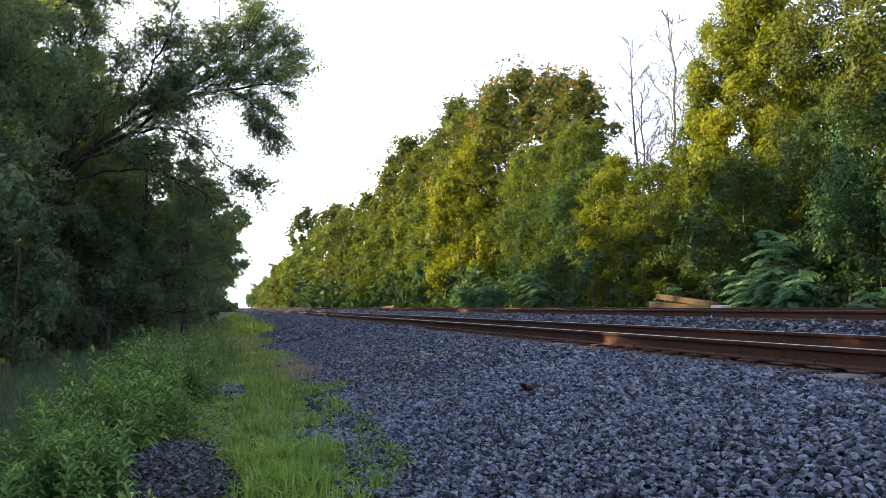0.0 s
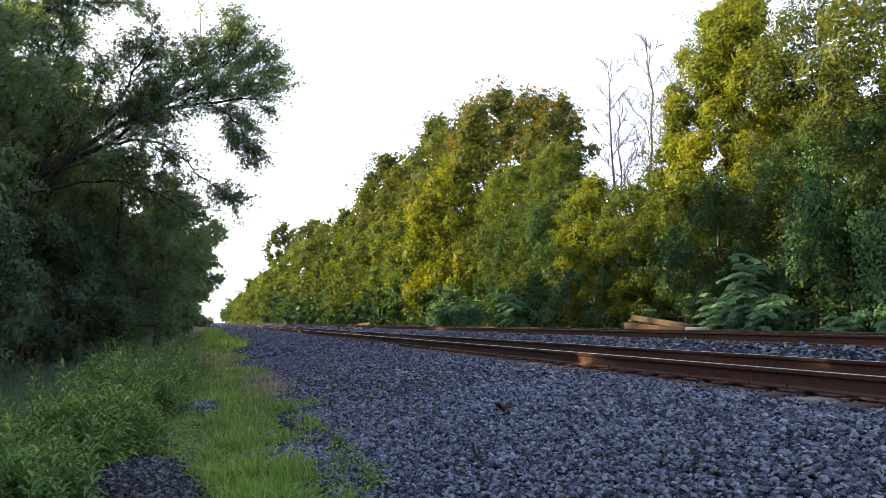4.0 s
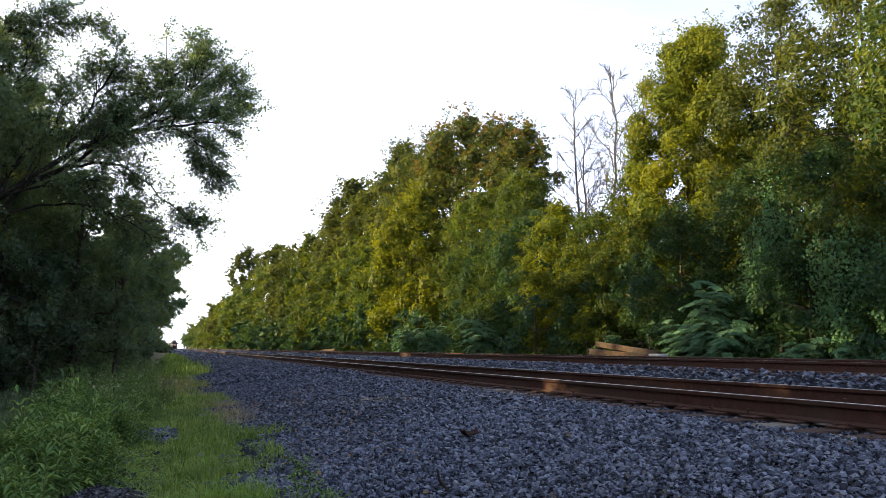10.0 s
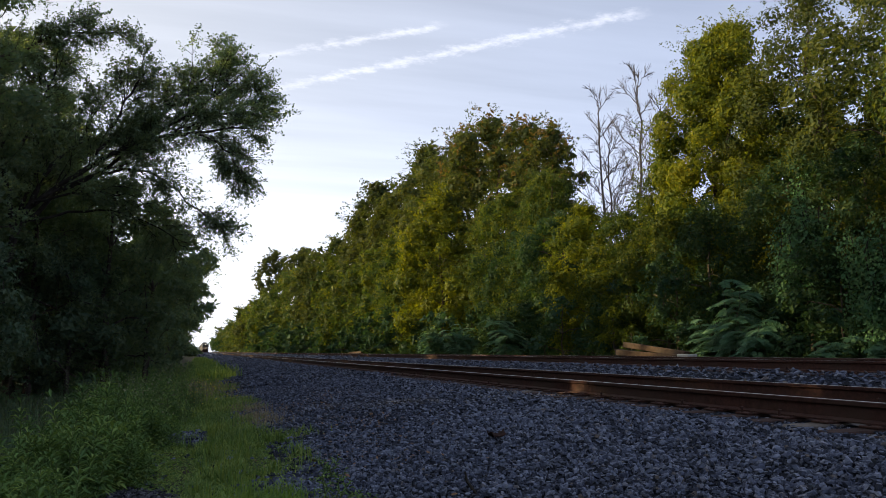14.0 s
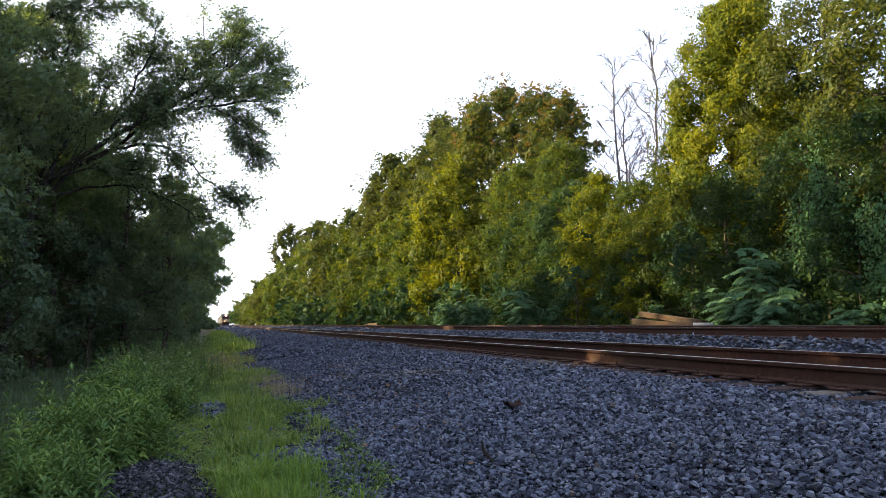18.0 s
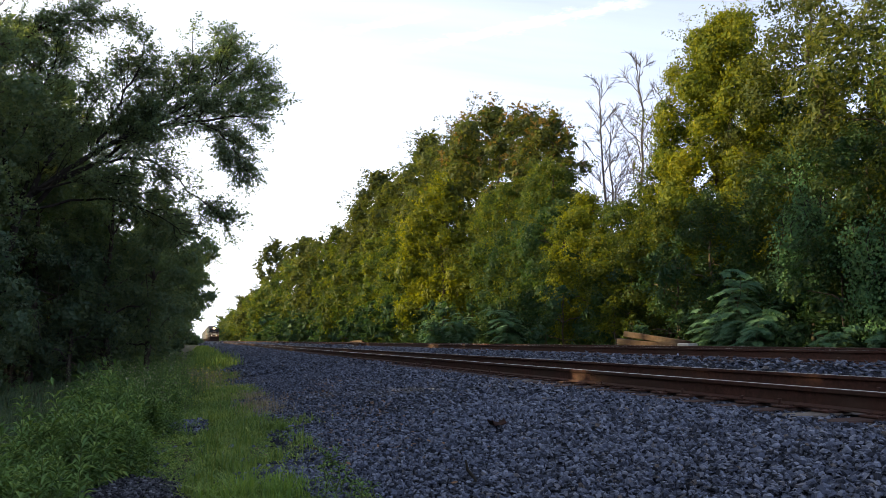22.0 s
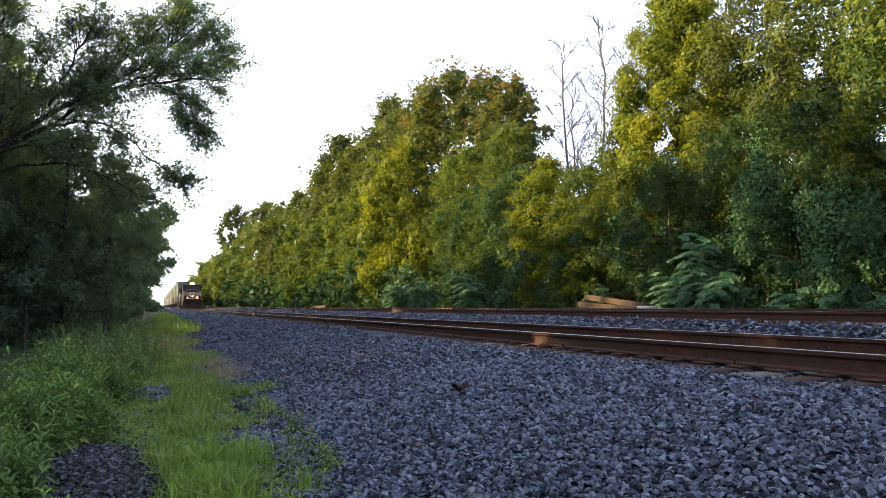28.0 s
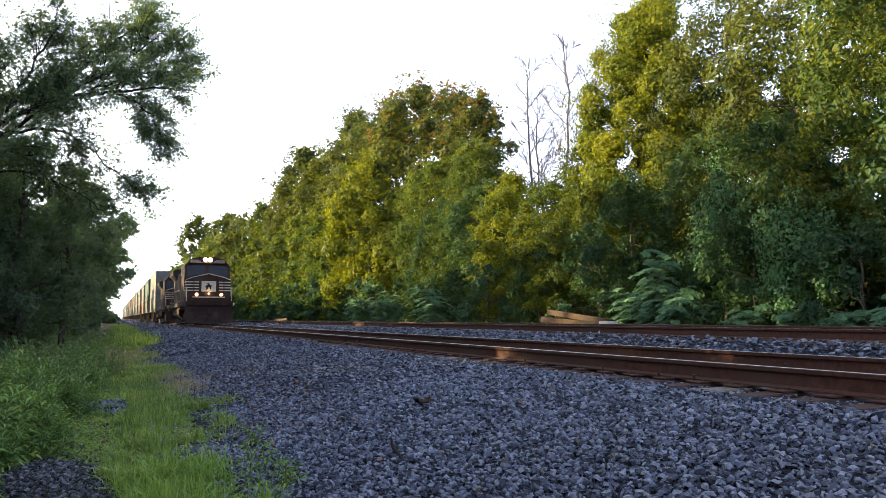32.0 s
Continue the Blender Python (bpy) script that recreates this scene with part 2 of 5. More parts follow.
# ---- mesh tools ----
def np_mesh(name, verts, faces, mats, smooth=False, mat_index=None):
    """A mesh from arrays: verts (n, 3), faces (m, k) with k corners each."""
    me = bpy.data.meshes.new(name)
    verts, faces = np.asarray(verts, np.float32), np.asarray(faces, np.int32)
    m, k = faces.shape
    me.vertices.add(len(verts))
    me.vertices.foreach_set("co", verts.ravel())
    me.loops.add(m * k)
    me.loops.foreach_set("vertex_index", faces.ravel())
    me.polygons.add(m)
    me.polygons.foreach_set("loop_start", np.arange(0, m * k, k, dtype=np.int32))
    me.polygons.foreach_set("use_smooth", np.full(m, smooth))
    for mat in mats if isinstance(mats, (list, tuple)) else [mats]:
        me.materials.append(mat)
    if mat_index is not None:
        me.polygons.foreach_set("material_index", np.asarray(mat_index, np.int32))
    me.update(calc_edges=True)
    return me


def unit(v):
    return v / np.maximum(np.linalg.norm(v, axis=-1, keepdims=True), 1e-9)


def tubes(paths, sides=5):
    """Tapered tubes: paths of (points (k, 3), radii (k)); verts and quads."""
    vs, fs, base = [], [], 0
    ang = np.arange(sides) * 2 * math.pi / sides
    for pts, rad in paths:
        pts, rad = np.asarray(pts, float), np.asarray(rad, float)
        tan = unit(np.gradient(pts, axis=0))
        ref = np.where(np.abs(tan[:, 2:3]) > 0.9, np.array([[1.0, 0, 0]]), np.array([[0, 0, 1.0]]))
        u = unit(np.cross(tan, ref))
        w = np.cross(tan, u)
        ring = pts[:, None] + rad[:, None, None] * (u[:, None] * np.cos(ang)[None, :, None] + w[:, None] * np.sin(ang)[None, :, None])
        k = len(pts)
        i = (np.arange(k - 1)[:, None] * sides + np.arange(sides)[None]).ravel() + base
        j = (np.arange(k - 1)[:, None] * sides + (np.arange(sides)[None] + 1) % sides).ravel() + base
        vs.append(ring.reshape(-1, 3))
        fs.append(np.stack([i, j, j + sides, i + sides], 1))
        base += k * sides
    return np.concatenate(vs), np.concatenate(fs)


def curve_pts(a, b, sag, k, rng, wobble=0.0):
    """A bent line from a to b whose middle is lifted by sag."""
    s = np.linspace(0, 1, k)[:, None]
    p = np.asarray(a) * (1 - s) + np.asarray(b) * s
    p[:, 2] += sag * 4 * (s * (1 - s))[:, 0]
    if wobble:
        p[1:-1] += rng.normal(size=(k - 2, 3)) * wobble
    return p


def part(name, mesh, parent, label="", m=None, kind=""):
    """Links a mesh, or a bmesh with its material set, as one object under a thing or a part."""
    ob = new(name, mesh)
    ob.parent = parent
    if m is not None:
        ob.matrix_basis = m
    return tagged(ob, label, kind=kind)


def thing(name, label, category, group="", at=None):
    return_ob = new(name)
    return_ob.empty_display_size = 0.2
    if at is not None:
        return_ob.matrix_basis = at
    return tagged(return_ob, label, category, group)


def loft_prism(profile, y0, y1):
    """Sweeps a closed outline in x, z from y0 to y1, with end caps split into quads from its middle: verts, faces as a list."""
    k = len(profile)
    v = [(x, y0, z) for x, z in profile] + [(x, y1, z) for x, z in profile]
    f = [(i, (i + 1) % k, k + (i + 1) % k, k + i) for i in range(k)]
    f += [tuple(range(k - 1, -1, -1)), tuple(range(k, 2 * k))]
    return v, f


def poly_mesh(name, v, f, mats, index=None, smooth=False):
    me = bpy.data.meshes.new(name)
    me.from_pydata([tuple(p) for p in v], [], f)
    for mat in mats if isinstance(mats, (list, tuple)) else [mats]:
        me.materials.append(mat)
    if index is not None:
        me.polygons.foreach_set("material_index", index)
    if smooth:
        me.polygons.foreach_set("use_smooth", [True] * len(me.polygons))
    me.update()
    return me


def box_mesh(name, size, mat, bevel=0.0, centre=(0, 0, 0)):
    bm = bmesh.new()
    bmesh.ops.create_cube(bm, size=1)
    bmesh.ops.scale(bm, vec=size, verts=bm.verts)
    bmesh.ops.translate(bm, vec=centre, verts=bm.verts)
    if bevel:
        bmesh.ops.bevel(bm, geom=bm.edges[:], offset=bevel, segments=1, affect="EDGES")
    me = bpy.data.meshes.new(name)
    bm.to_mesh(me)
    bm.free()
    me.materials.append(mat)
    return me


# ---- ground ----
TIE_TOP, TIE_TOP_FAR = 0.405, 0.645
PROFILE_X = [-900, -12, -5, -2.2, 0.2, 0.9, 1.6, 2.6, 3.6, 4.4, 7.3, 8.0, 8.9, 12.3, 13.2, 16, 24, 900]
PROFILE_Z = [-0.3, -0.25, -0.2, -0.05, 0.0, 0.03, 0.12, 0.25, 0.335, 0.375, 0.39, 0.47, 0.62, 0.64, 0.56, 0.55, 0.5, 0.2]


def ground_z(x):
    return np.interp(x, PROFILE_X, PROFILE_Z)


def sheet(xs, ys, lift, bumps, seed, mat, name):
    rng = np.random.default_rng(seed)
    X, Y = np.meshgrid(xs, ys, indexing="ij")
    Z = ground_z(X) + lift + rng.normal(size=X.shape) * bumps
    a, b = X.shape
    i = (np.arange(a - 1)[:, None] * b + np.arange(b - 1)[None]).ravel()
    return np_mesh(name, np.stack([X, Y, Z], 2).reshape(-1, 3), np.stack([i, i + b, i + b + 1, i + 1], 1), mat, True)


gx = np.concatenate([[-900, -300, -100, -40], np.linspace(-20, 0.4, 60), [0.9, 2.6, 4.3, 7.3, 8.9, 12.3, 13.2], np.linspace(14, 30, 20), [60, 120, 300, 900]])
gy = np.concatenate([[-300, -60], np.linspace(-12, 40, 120), np.linspace(42, 120, 40), [160, 240, 400, 700, 1200, 2500]])
ground = tagged(new("ground", sheet(gx, gy, -0.05, 0.012, 1, SOIL, "ground")), "dark earth verge with thin grass and leaf litter", "ground", kind="structure")
bx = np.linspace(0.75, 13.0, 70)
by = np.concatenate([[-60, -20], np.linspace(-8, 40, 160), np.linspace(41, 140, 80), [180, 260, 400, 700, 1300, 2500]])
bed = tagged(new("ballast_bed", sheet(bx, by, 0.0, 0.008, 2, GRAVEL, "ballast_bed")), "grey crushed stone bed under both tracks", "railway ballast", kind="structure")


# ---- loose stones ----
def stone_field(name, label, seed, area, count, size, flat=0.6, extra=0.0, keep=None, far=False, mat=None, grow=0.0):
    """Angular stones strewn over x0..x1, y0..y1 with more of them near y0."""
    rng = np.random.default_rng(seed)
    x0, x1, y0, y1 = area
    x, y = rng.uniform(x0, x1, count), rng.uniform(y0, y1, count)
    if keep is not None:
        ok = keep(x, y, rng)
        x, y = x[ok], y[ok]
    wide = 1 + grow * np.clip(x - 1.2, 0, 4)      # coarser stones lie higher on the slope
    ok = rng.random(len(x)) * wide ** 2 < 1
    x, y, wide = x[ok], y[ok], wide[ok]
    n = len(x)
    z = ground_z(x) + (extra(x, y) if callable(extra) else extra) + rng.uniform(-0.5, 0.8, n) * size * wide
    if far:      # eight faces each
        body = np.array([[-1, 0, 0], [0, -1, 0], [1, 0, 0], [0, 1, 0], [0.1, 0, 1], [0, 0, -1]], float) * 0.62
        q = np.array([[0, 1, 4], [1, 2, 4], [2, 3, 4], [3, 0, 4], [1, 0, 5], [2, 1, 5], [3, 2, 5], [0, 3, 5]])
    else:        # a broken block
        body = np.array([[-1, -1, -1], [1, -1, -1], [1, 1, -1], [-1, 1, -1], [-1, -1, 1], [1, -1, 1], [1, 1, 1], [-1, 1, 1]], float) * 0.5
        q = np.array([[4, 5, 6, 7], [0, 1, 5, 4], [1, 2, 6, 5], [2, 3, 7, 6], [3, 0, 4, 7]])
    v = body[None] * rng.uniform(0.5, 1.3, (n, len(body), 3))
    if not far:
        v[:, 4:, :2] *= rng.uniform(0.45, 1.0, (n, 4, 1))
    v *= (rng.uniform(0.6, 1.35, (n, 1, 3)) * np.array([1.45, 0.85, flat]))
    yaw, tilt, roll = rng.uniform(0, 6.28, n), rng.normal(0, 0.36, n), rng.normal(0, 0.36, n)
    c, s = np.cos(tilt)[:, None], np.sin(tilt)[:, None]
    v[..., 1], v[..., 2] = v[..., 1] * c - v[..., 2] * s, v[..., 1] * s + v[..., 2] * c
    c, s = np.cos(roll)[:, None], np.sin(roll)[:, None]
    v[..., 0], v[..., 2] = v[..., 0] * c - v[..., 2] * s, v[..., 0] * s + v[..., 2] * c
    c, s = np.cos(yaw)[:, None], np.sin(yaw)[:, None]
    v[..., 0], v[..., 1] = v[..., 0] * c - v[..., 1] * s, v[..., 0] * s + v[..., 1] * c
    v *= (size * wide * rng.uniform(0.7, 1.35, n))[:, None, None]
    v += np.stack([x, y, z], 1)[:, None]
    f = (q[None] + (np.arange(n) * len(body))[:, None, None]).reshape(-1, q.shape[1])
    return tagged(new(name, np_mesh(name, v.reshape(-1, 3), f, mat or STONE)), label, "ballast stones", kind="stuff")


def verge_edge(x, y, rng):
    return x > 0.85 + 0.25 * np.sin(y * 0.9) + 0.15 * np.sin(y * 2.7 + 1) + rng.normal(0, 0.12, len(x))


def bed_lift(x, y):
    """Stones lie proud on the slope and low beside the sleepers' ends."""
    return np.where(x > 4.5, -0.045, 0.012)


stone_field("ballast_stones", "angular grey crushed stones sloping up to the track", 11, (0.3, 4.95, 2.2, 5.6), 29000, 0.0198, flat=0.66, grow=0.15, extra=bed_lift, keep=lambda x, y, rng: verge_edge(x, y, rng) & (x < 1.25 * y) & (x * x + y * y > 8.5))
stone_field("ballast_stones", "angular grey crushed stones sloping up to the track", 18, (0.3, 4.95, 5.6, 8.6), 22000, 0.0235, flat=0.66, grow=0.13, extra=bed_lift, keep=verge_edge)
stone_field("ballast_stones", "angular grey crushed stones along the track shoulder", 12, (0.4, 4.95, 8.5, 20), 30000, 0.031, far=True, grow=0.12, extra=bed_lift, keep=verge_edge)
stone_field("ballast_stones", "distant grey crushed stones along the track shoulder", 13, (0.4, 4.95, 20, 55), 15000, 0.058, far=True, keep=verge_edge)
stone_field("ballast_stones", "grey crushed stones on the bank below the track", 19, (0.5, 4.95, -8, 3.6), 12000, 0.06, far=True, keep=lambda x, y, rng: verge_edge(x, y, rng) & ((x * x + y * y < 9.0) | (y < 2.2) | (x > 1.2 * y)))
stone_field("ballast_stones", "grey crushed stones filling the spaces between the sleepers", 20, (4.5, 5.06, 2.5, 18), 5200, 0.034, far=True, extra=-0.016,
            keep=lambda x, y, rng: (np.abs((y - 0.1) / 0.495 - np.round((y - 0.1) / 0.495)) > 0.25) | (rng.random(len(x)) < 0.35) & (x < 4.9))
stone_field("ballast_stones", "grey crushed stones between the two tracks", 14, (6.8, 9.4, 3.5, 45), 13000, 0.06, far=True, extra=0.015)


stone_field("ballast_stones", "far grey crushed stones along the track shoulder", 21, (0.6, 4.95, 55, 150), 11000, 0.13, far=True, flat=0.4)
stone_field("ballast_stones", "far grey crushed stones between the two tracks", 22, (6.8, 9.4, 45, 150), 5000, 0.14, far=True, flat=0.4)
stone_field("ballast_stones", "far grey crushed stones beside the running line", 23, (0.8, 4.95, 150, 420), 7000, 0.34, far=True, flat=0.25)


# ---- track ----
GAUGE = 1.51
RAIL_PROFILE = [(-0.07, 0), (0.07, 0), (0.07, 0.012), (0.012, 0.03), (0.009, 0.122), (0.034, 0.137), (0.036, 0.166), (0.028, 0.172), (-0.028, 0.172), (-0.036, 0.166), (-0.034, 0.137), (-0.009, 0.122), (-0.012, 0.03), (-0.07, 0.012)]


def rail(parent, x, z, y0, y1):
    v, f = loft_prism([(x + a, z + b) for a, b in RAIL_PROFILE], y0, y1)
    index = [1 if i == 7 else 0 for i in range(len(f))]
    return part("rail", poly_mesh("rail", v, f, [RAIL_SIDE, RAIL_TOP], index), parent, "rusty steel rail with a bright worn head")


def track(label, x_left, z_left, x_right, z_right, joints, tie_rows, seed):
    """A track: rails laid end to end, sleepers, and tie plates with their spikes."""
    rng = np.random.default_rng(seed)
    tr = thing("railway_track", label, "railway track")
    for x, z, cut in ((x_left, z_left, joints[0]), (x_right, z_right, joints[1])):
        ends = [-60] + list(cut) + [2500]
        for a, b in zip(ends, ends[1:]):
            rail(tr, x, z - 0.172, a + 0.004, b - 0.004)
    mid, zt = (x_left + x_right) / 2, (z_left + z_right) / 2 - 0.172 - 0.018
    tie = box_mesh("sleeper", (2.6, 0.23, 0.17), TIE, 0.012)
    pale_tie = box_mesh("sleeper", (2.6, 0.23, 0.17), OLD_PALE, 0.012)
    plate = box_mesh("tie_plate", (0.36, 0.19, 0.018), PLATE, 0.004)
    spike_bm = bmesh.new()
    bmesh.ops.create_cube(spike_bm, size=1, matrix=Matrix.Translation((0, 0, 0.02)) @ Matrix.Diagonal((0.016, 0.016, 0.05, 1)))
    bmesh.ops.create_cube(spike_bm, size=1, matrix=Matrix.Translation((0, 0, 0.05)) @ Matrix.Diagonal((0.034, 0.028, 0.014, 1)))
    spike = bpy.data.meshes.new("spike")
    spike_bm.to_mesh(spike)
    spike_bm.free()
    spike.materials.append(PLATE)
    tilt = math.degrees(math.atan2(z_left - z_right, x_right - x_left))
    for k in range(*tie_rows):
        y = k * 0.495 + rng.uniform(-0.02, 0.02) + 0.1
        pale = tie_rows[1] > 70 and k in (11, 23)
        part("sleeper", pale_tie if pale else tie, tr, "paler weathered sleeper" if pale else "", m=pose(mid + rng.uniform(-0.05, 0.05), y, zt - 0.086, 0, tilt, rng.normal(0, 0.6)))
        for x, z in ((x_left, z_left), (x_right, z_right)):
            p = part("tie_plate", plate, tr, m=pose(x, y, z - 0.172 - 0.009, 0, 0, rng.normal(0, 0.8)))
            if k % 1 == 0 and abs(y) < 26:
                for dx, dy in ((-0.098, -0.05), (-0.125, 0.05), (0.1, 0.05)):
                    up = rng.uniform(0.0, 0.03) if rng.random() < 0.1 else rng.uniform(-0.042, -0.03)
                    part("spike", spike, p, m=pose(dx, dy, up, rng.normal(0, 6), rng.normal(0, 6), 0))
    return tr


near_track = track("railway track with rusty rails on weathered wooden sleepers", 5.15, 0.59, 6.66, 0.619, ([9.9], [11.2]), (3, 90), 5)
far_track = track("second railway track on slightly higher stone ballast", 9.45, 0.84, 10.96, 0.86, ([30], [33]), (3, 60), 6)


# ---- trees ----
def leaf_quads(p, along, normal, size, aspect, plain=False):
    """Leaves at p with their own directions and sizes; a plain one has three corners."""
    along = unit(along - normal * np.sum(along * normal, 1, keepdims=True))
    side = np.cross(normal, along)
    s = size[:, None]
    if plain:
        v = np.stack([p - along * s * 0.5 - side * s * 0.5 * aspect, p - along * s * 0.3 + side * s * 0.8 * aspect, p + along * s * 0.8], 1)
    else:
        lift = normal * s * 0.09
        v = np.stack([p - along * s * 0.5, p + side * s * 0.5 * aspect + lift, p + along * s * 0.5, p - side * s * 0.5 * aspect + lift], 1)
    return v.reshape(-1, 3)


def spray_leaves(rng, lobes, leaf, sprays, per, up=0.45, aspect=0.55, reach=0.62, wide=0.42, droop=0.3, flat=0.85, cover=0.6, wild=0.3, open_side=None, within=0.24):
    """A crown: on each lobe (x, y, z, r) shoots that grow outwards, each a flat drooping spray of leaves, and larger leaves within."""
    vs = []
    mean_r = sum(b[3] for b in lobes) / len(lobes)
    plain = leaf > 0.15
    mid_x, mid_y = np.mean([b[0] for b in lobes]), np.mean([b[1] for b in lobes])
    spread_r = max(math.hypot(b[0] - mid_x, b[1] - mid_y) for b in lobes)
    for cx, cy, cz, r in lobes:
        n = max(4, int(sprays * (r / mean_r) ** 1.6 * rng.uniform(0.85, 1.15)))
        d = unit(rng.normal(size=(n, 3)) + np.array([0, 0, 0.3]))
        if open_side is not None:      # the far side of the wood's edge carries fewer shoots
            d = d[d @ np.asarray(open_side) > -0.1]
            behind = np.dot((cx - mid_x, cy - mid_y), open_side[:2]) < -0.35 * spread_r
            d = d[: len(d) // 3] if behind else d
            n = len(d)
        root = d * r * rng.uniform(0.3, 0.72, (n, 1)) * np.array([1, 1, flat])
        shoot = unit(d * np.array([1, 1, 0.6]) + rng.normal(size=(n, 3)) * 0.33 + np.array([0, 0, 0.12]))
        face = d * 0.62 + rng.normal(size=(n, 3)) * 0.22 + np.array([0, 0, up])
        face = unit(face - shoot * np.sum(face * shoot, 1, keepdims=True))
        side = np.cross(face, shoot)
        length = r * reach * rng.uniform(0.65, 1.25, (n, 1, 1))
        s = rng.random((n, per, 1)) ** 0.8
        b = rng.uniform(-1, 1, (n, per, 1)) * (1.05 - 0.85 * s)
        p = root[:, None] + shoot[:, None] * length * s + side[:, None] * b * wide * length + face[:, None] * rng.normal(size=(n, per, 1)) * 0.04 * length
        p[..., 2:] -= droop * length * s ** 2 + 0.10 * length * b ** 2
        along = shoot[:, None] * 0.75 + side[:, None] * np.sign(b) * 0.75 + rng.normal(size=(n, per, 3)) * 0.3 - np.array([0, 0, 0.25])
        normal = unit(face[:, None] + rng.normal(size=(n, per, 3)) * wild)
        size = leaf * rng.uniform(0.6, 1.3, n * per) * (1.1 - 0.35 * s.ravel())
        centre = np.array([cx, cy, cz])
        vs.append(leaf_quads(p.reshape(-1, 3) + centre, along.reshape(-1, 3), normal.reshape(-1, 3), size, aspect, plain))
        if cover:
            inner = max(leaf * 1.5, r * within)
            w = unit(rng.normal(size=(int(cover * 4 * math.pi * (0.6 * r) ** 2 / (0.25 * inner ** 2)), 3)))
            if open_side is not None:
                w = w[w @ np.asarray(open_side) > -0.15]
            fill = len(w)
            q = w * rng.uniform(0.25, 0.58, (fill, 1)) * r * np.array([1, 1, flat])
            vs.append(leaf_quads(q + centre, rng.normal(size=(fill, 3)), unit(w + rng.normal(size=(fill, 3)) * 0.4), inner * rng.uniform(0.7, 1.25, fill), 0.6, plain))
    v = np.concatenate(vs)
    k = 3 if plain else 4
    return v, np.arange(len(v)).reshape(-1, k)


def envelope_lobes(rng, height, radius, low=0.12, count=18, lean=(0, 0), share=0.40, narrow=0.0):
    """Lobes that fill a broad domed crown from its foot to its top; narrow draws the upper part in to a column."""
    out = []
    for i in range(count):
        h = ((i + rng.uniform(0.2, 0.8)) / count) ** 0.85
        az = i * 2.4 + rng.uniform(-0.5, 0.5)
        reach = radius * (math.sqrt(max(0.05, 1 - (abs(h - 0.4) / 0.64) ** 2.6)) if h > 0.4 else 0.82 + 0.45 * h) * (1 - narrow * h)
        r = radius * share * rng.uniform(0.72, 1.25) * (1 - 0.25 * h)
        z = height * (low + (1 - low) * h) - r * 0.75 * h
        q = max(0.0, reach - r * 0.8) * (rng.uniform(0.85, 1.15) if i % 4 else rng.uniform(0.3, 0.6))
        out.append((math.cos(az) * q + lean[0] * h, math.sin(az) * q + lean[1] * h, max(z, r * 0.5), r))
    out.append((lean[0], lean[1], height - radius * share * 0.6, radius * share * 0.7))
    return out


def limb_wood(rng, lobes, height, trunk_r, lean, twigs=2, trunk_top=0.85):
    """A trunk, and limbs that branch from one another so that one ends in every lobe."""
    top = np.array([lean[0], lean[1], height * trunk_top])
    trunk = curve_pts((0, 0, -0.3), top, 0, 9, rng, height * 0.010)
    girth = np.linspace(trunk_r, trunk_r * 0.3, 9)
    wood, nodes, radii = [(trunk, girth)], list(trunk[2:]), list(girth[2:])
    order = sorted(lobes, key=lambda b: math.hypot(b[0] - lean[0] * 0.6, b[1] - lean[1] * 0.6) + 0.3 * b[2])
    for cx, cy, cz, r in order:
        c = np.array([cx, cy, cz])
        N = np.array(nodes)
        cost = np.linalg.norm(N - c, axis=1) + 1.2 * np.maximum(0, N[:, 2] - c[2] + 0.3) - 1.5 * np.array(radii)
        i = int(np.argmin(cost))
        a, ra = N[i], radii[i]
        length = np.linalg.norm(c - a)
        limb_r = min(ra * 0.8, 0.010 * length + 0.02)
        pts = curve_pts(a, c, 0.08 * length, 6, rng, 0.03 * length)
        thin = np.linspace(limb_r, max(0.008, limb_r * 0.45), 6)
        wood.append((pts, thin))
        nodes += list(pts[2:])
        radii += list(thin[2:])
        for _ in range(twigs):
            q = c + unit(rng.normal(size=3) + unit(c - a) * 0.6) * r * rng.uniform(0.5, 0.95)
            p = pts[int(rng.integers(3, 6))]
            wood.append((curve_pts(p, q, 0.06 * r, 3, rng), np.array([limb_r * 0.4, limb_r * 0.25, limb_r * 0.08])))
    return wood


def tree(label, at, height, radius, leaf, mat, sprays=16, per=20, category="tree", group="", seed=0, name="tree", lobes=None, count=18, low=0.12, lean=(0, 0), trunk_r=None,
         bark=None, share=0.40, narrow=0.0, twigs=2, trunk_top=0.85, tufts_mat=None, **crown):
    """A trunk with its limbs, and a crown of leafy sprays round the limbs' ends."""
    rng = np.random.default_rng(seed)
    lobes = lobes or envelope_lobes(rng, height, radius, low, count, lean, share, narrow)
    ob = thing(name, label, category, group, pose(*at))
    wood = limb_wood(rng, lobes, height, trunk_r or 0.013 * height + 0.02, lean, twigs, trunk_top)
    v, f = tubes(wood, 4 if twigs else 3)
    part("trunk", np_mesh("trunk", v, f, bark or BARK, True), ob)
    v, f = spray_leaves(rng, lobes, leaf, sprays, per, **crown)
    part("crown", np_mesh("crown", v, f, mat), ob)
    if tufts_mat:      # seed clusters among the upper leaves
        high = [(x, y, z + 0.35 * r, r * 0.8) for x, y, z, r in lobes if z > height * 0.6]
        v, f = spray_leaves(rng, high, leaf * 0.9, 13, 16, reach=0.36, wide=0.5, cover=0, wild=0.7, open_side=crown.get("open_side"))
        part("seed_head", np_mesh("seed_head", v, f, tufts_mat), ob, "tawny hanging seed clusters", kind="stuff")
    return ob


RIGHT, LEFT = "trees beyond the far track", "trees along the verge"
FACING = (-0.94, -0.34, 0)

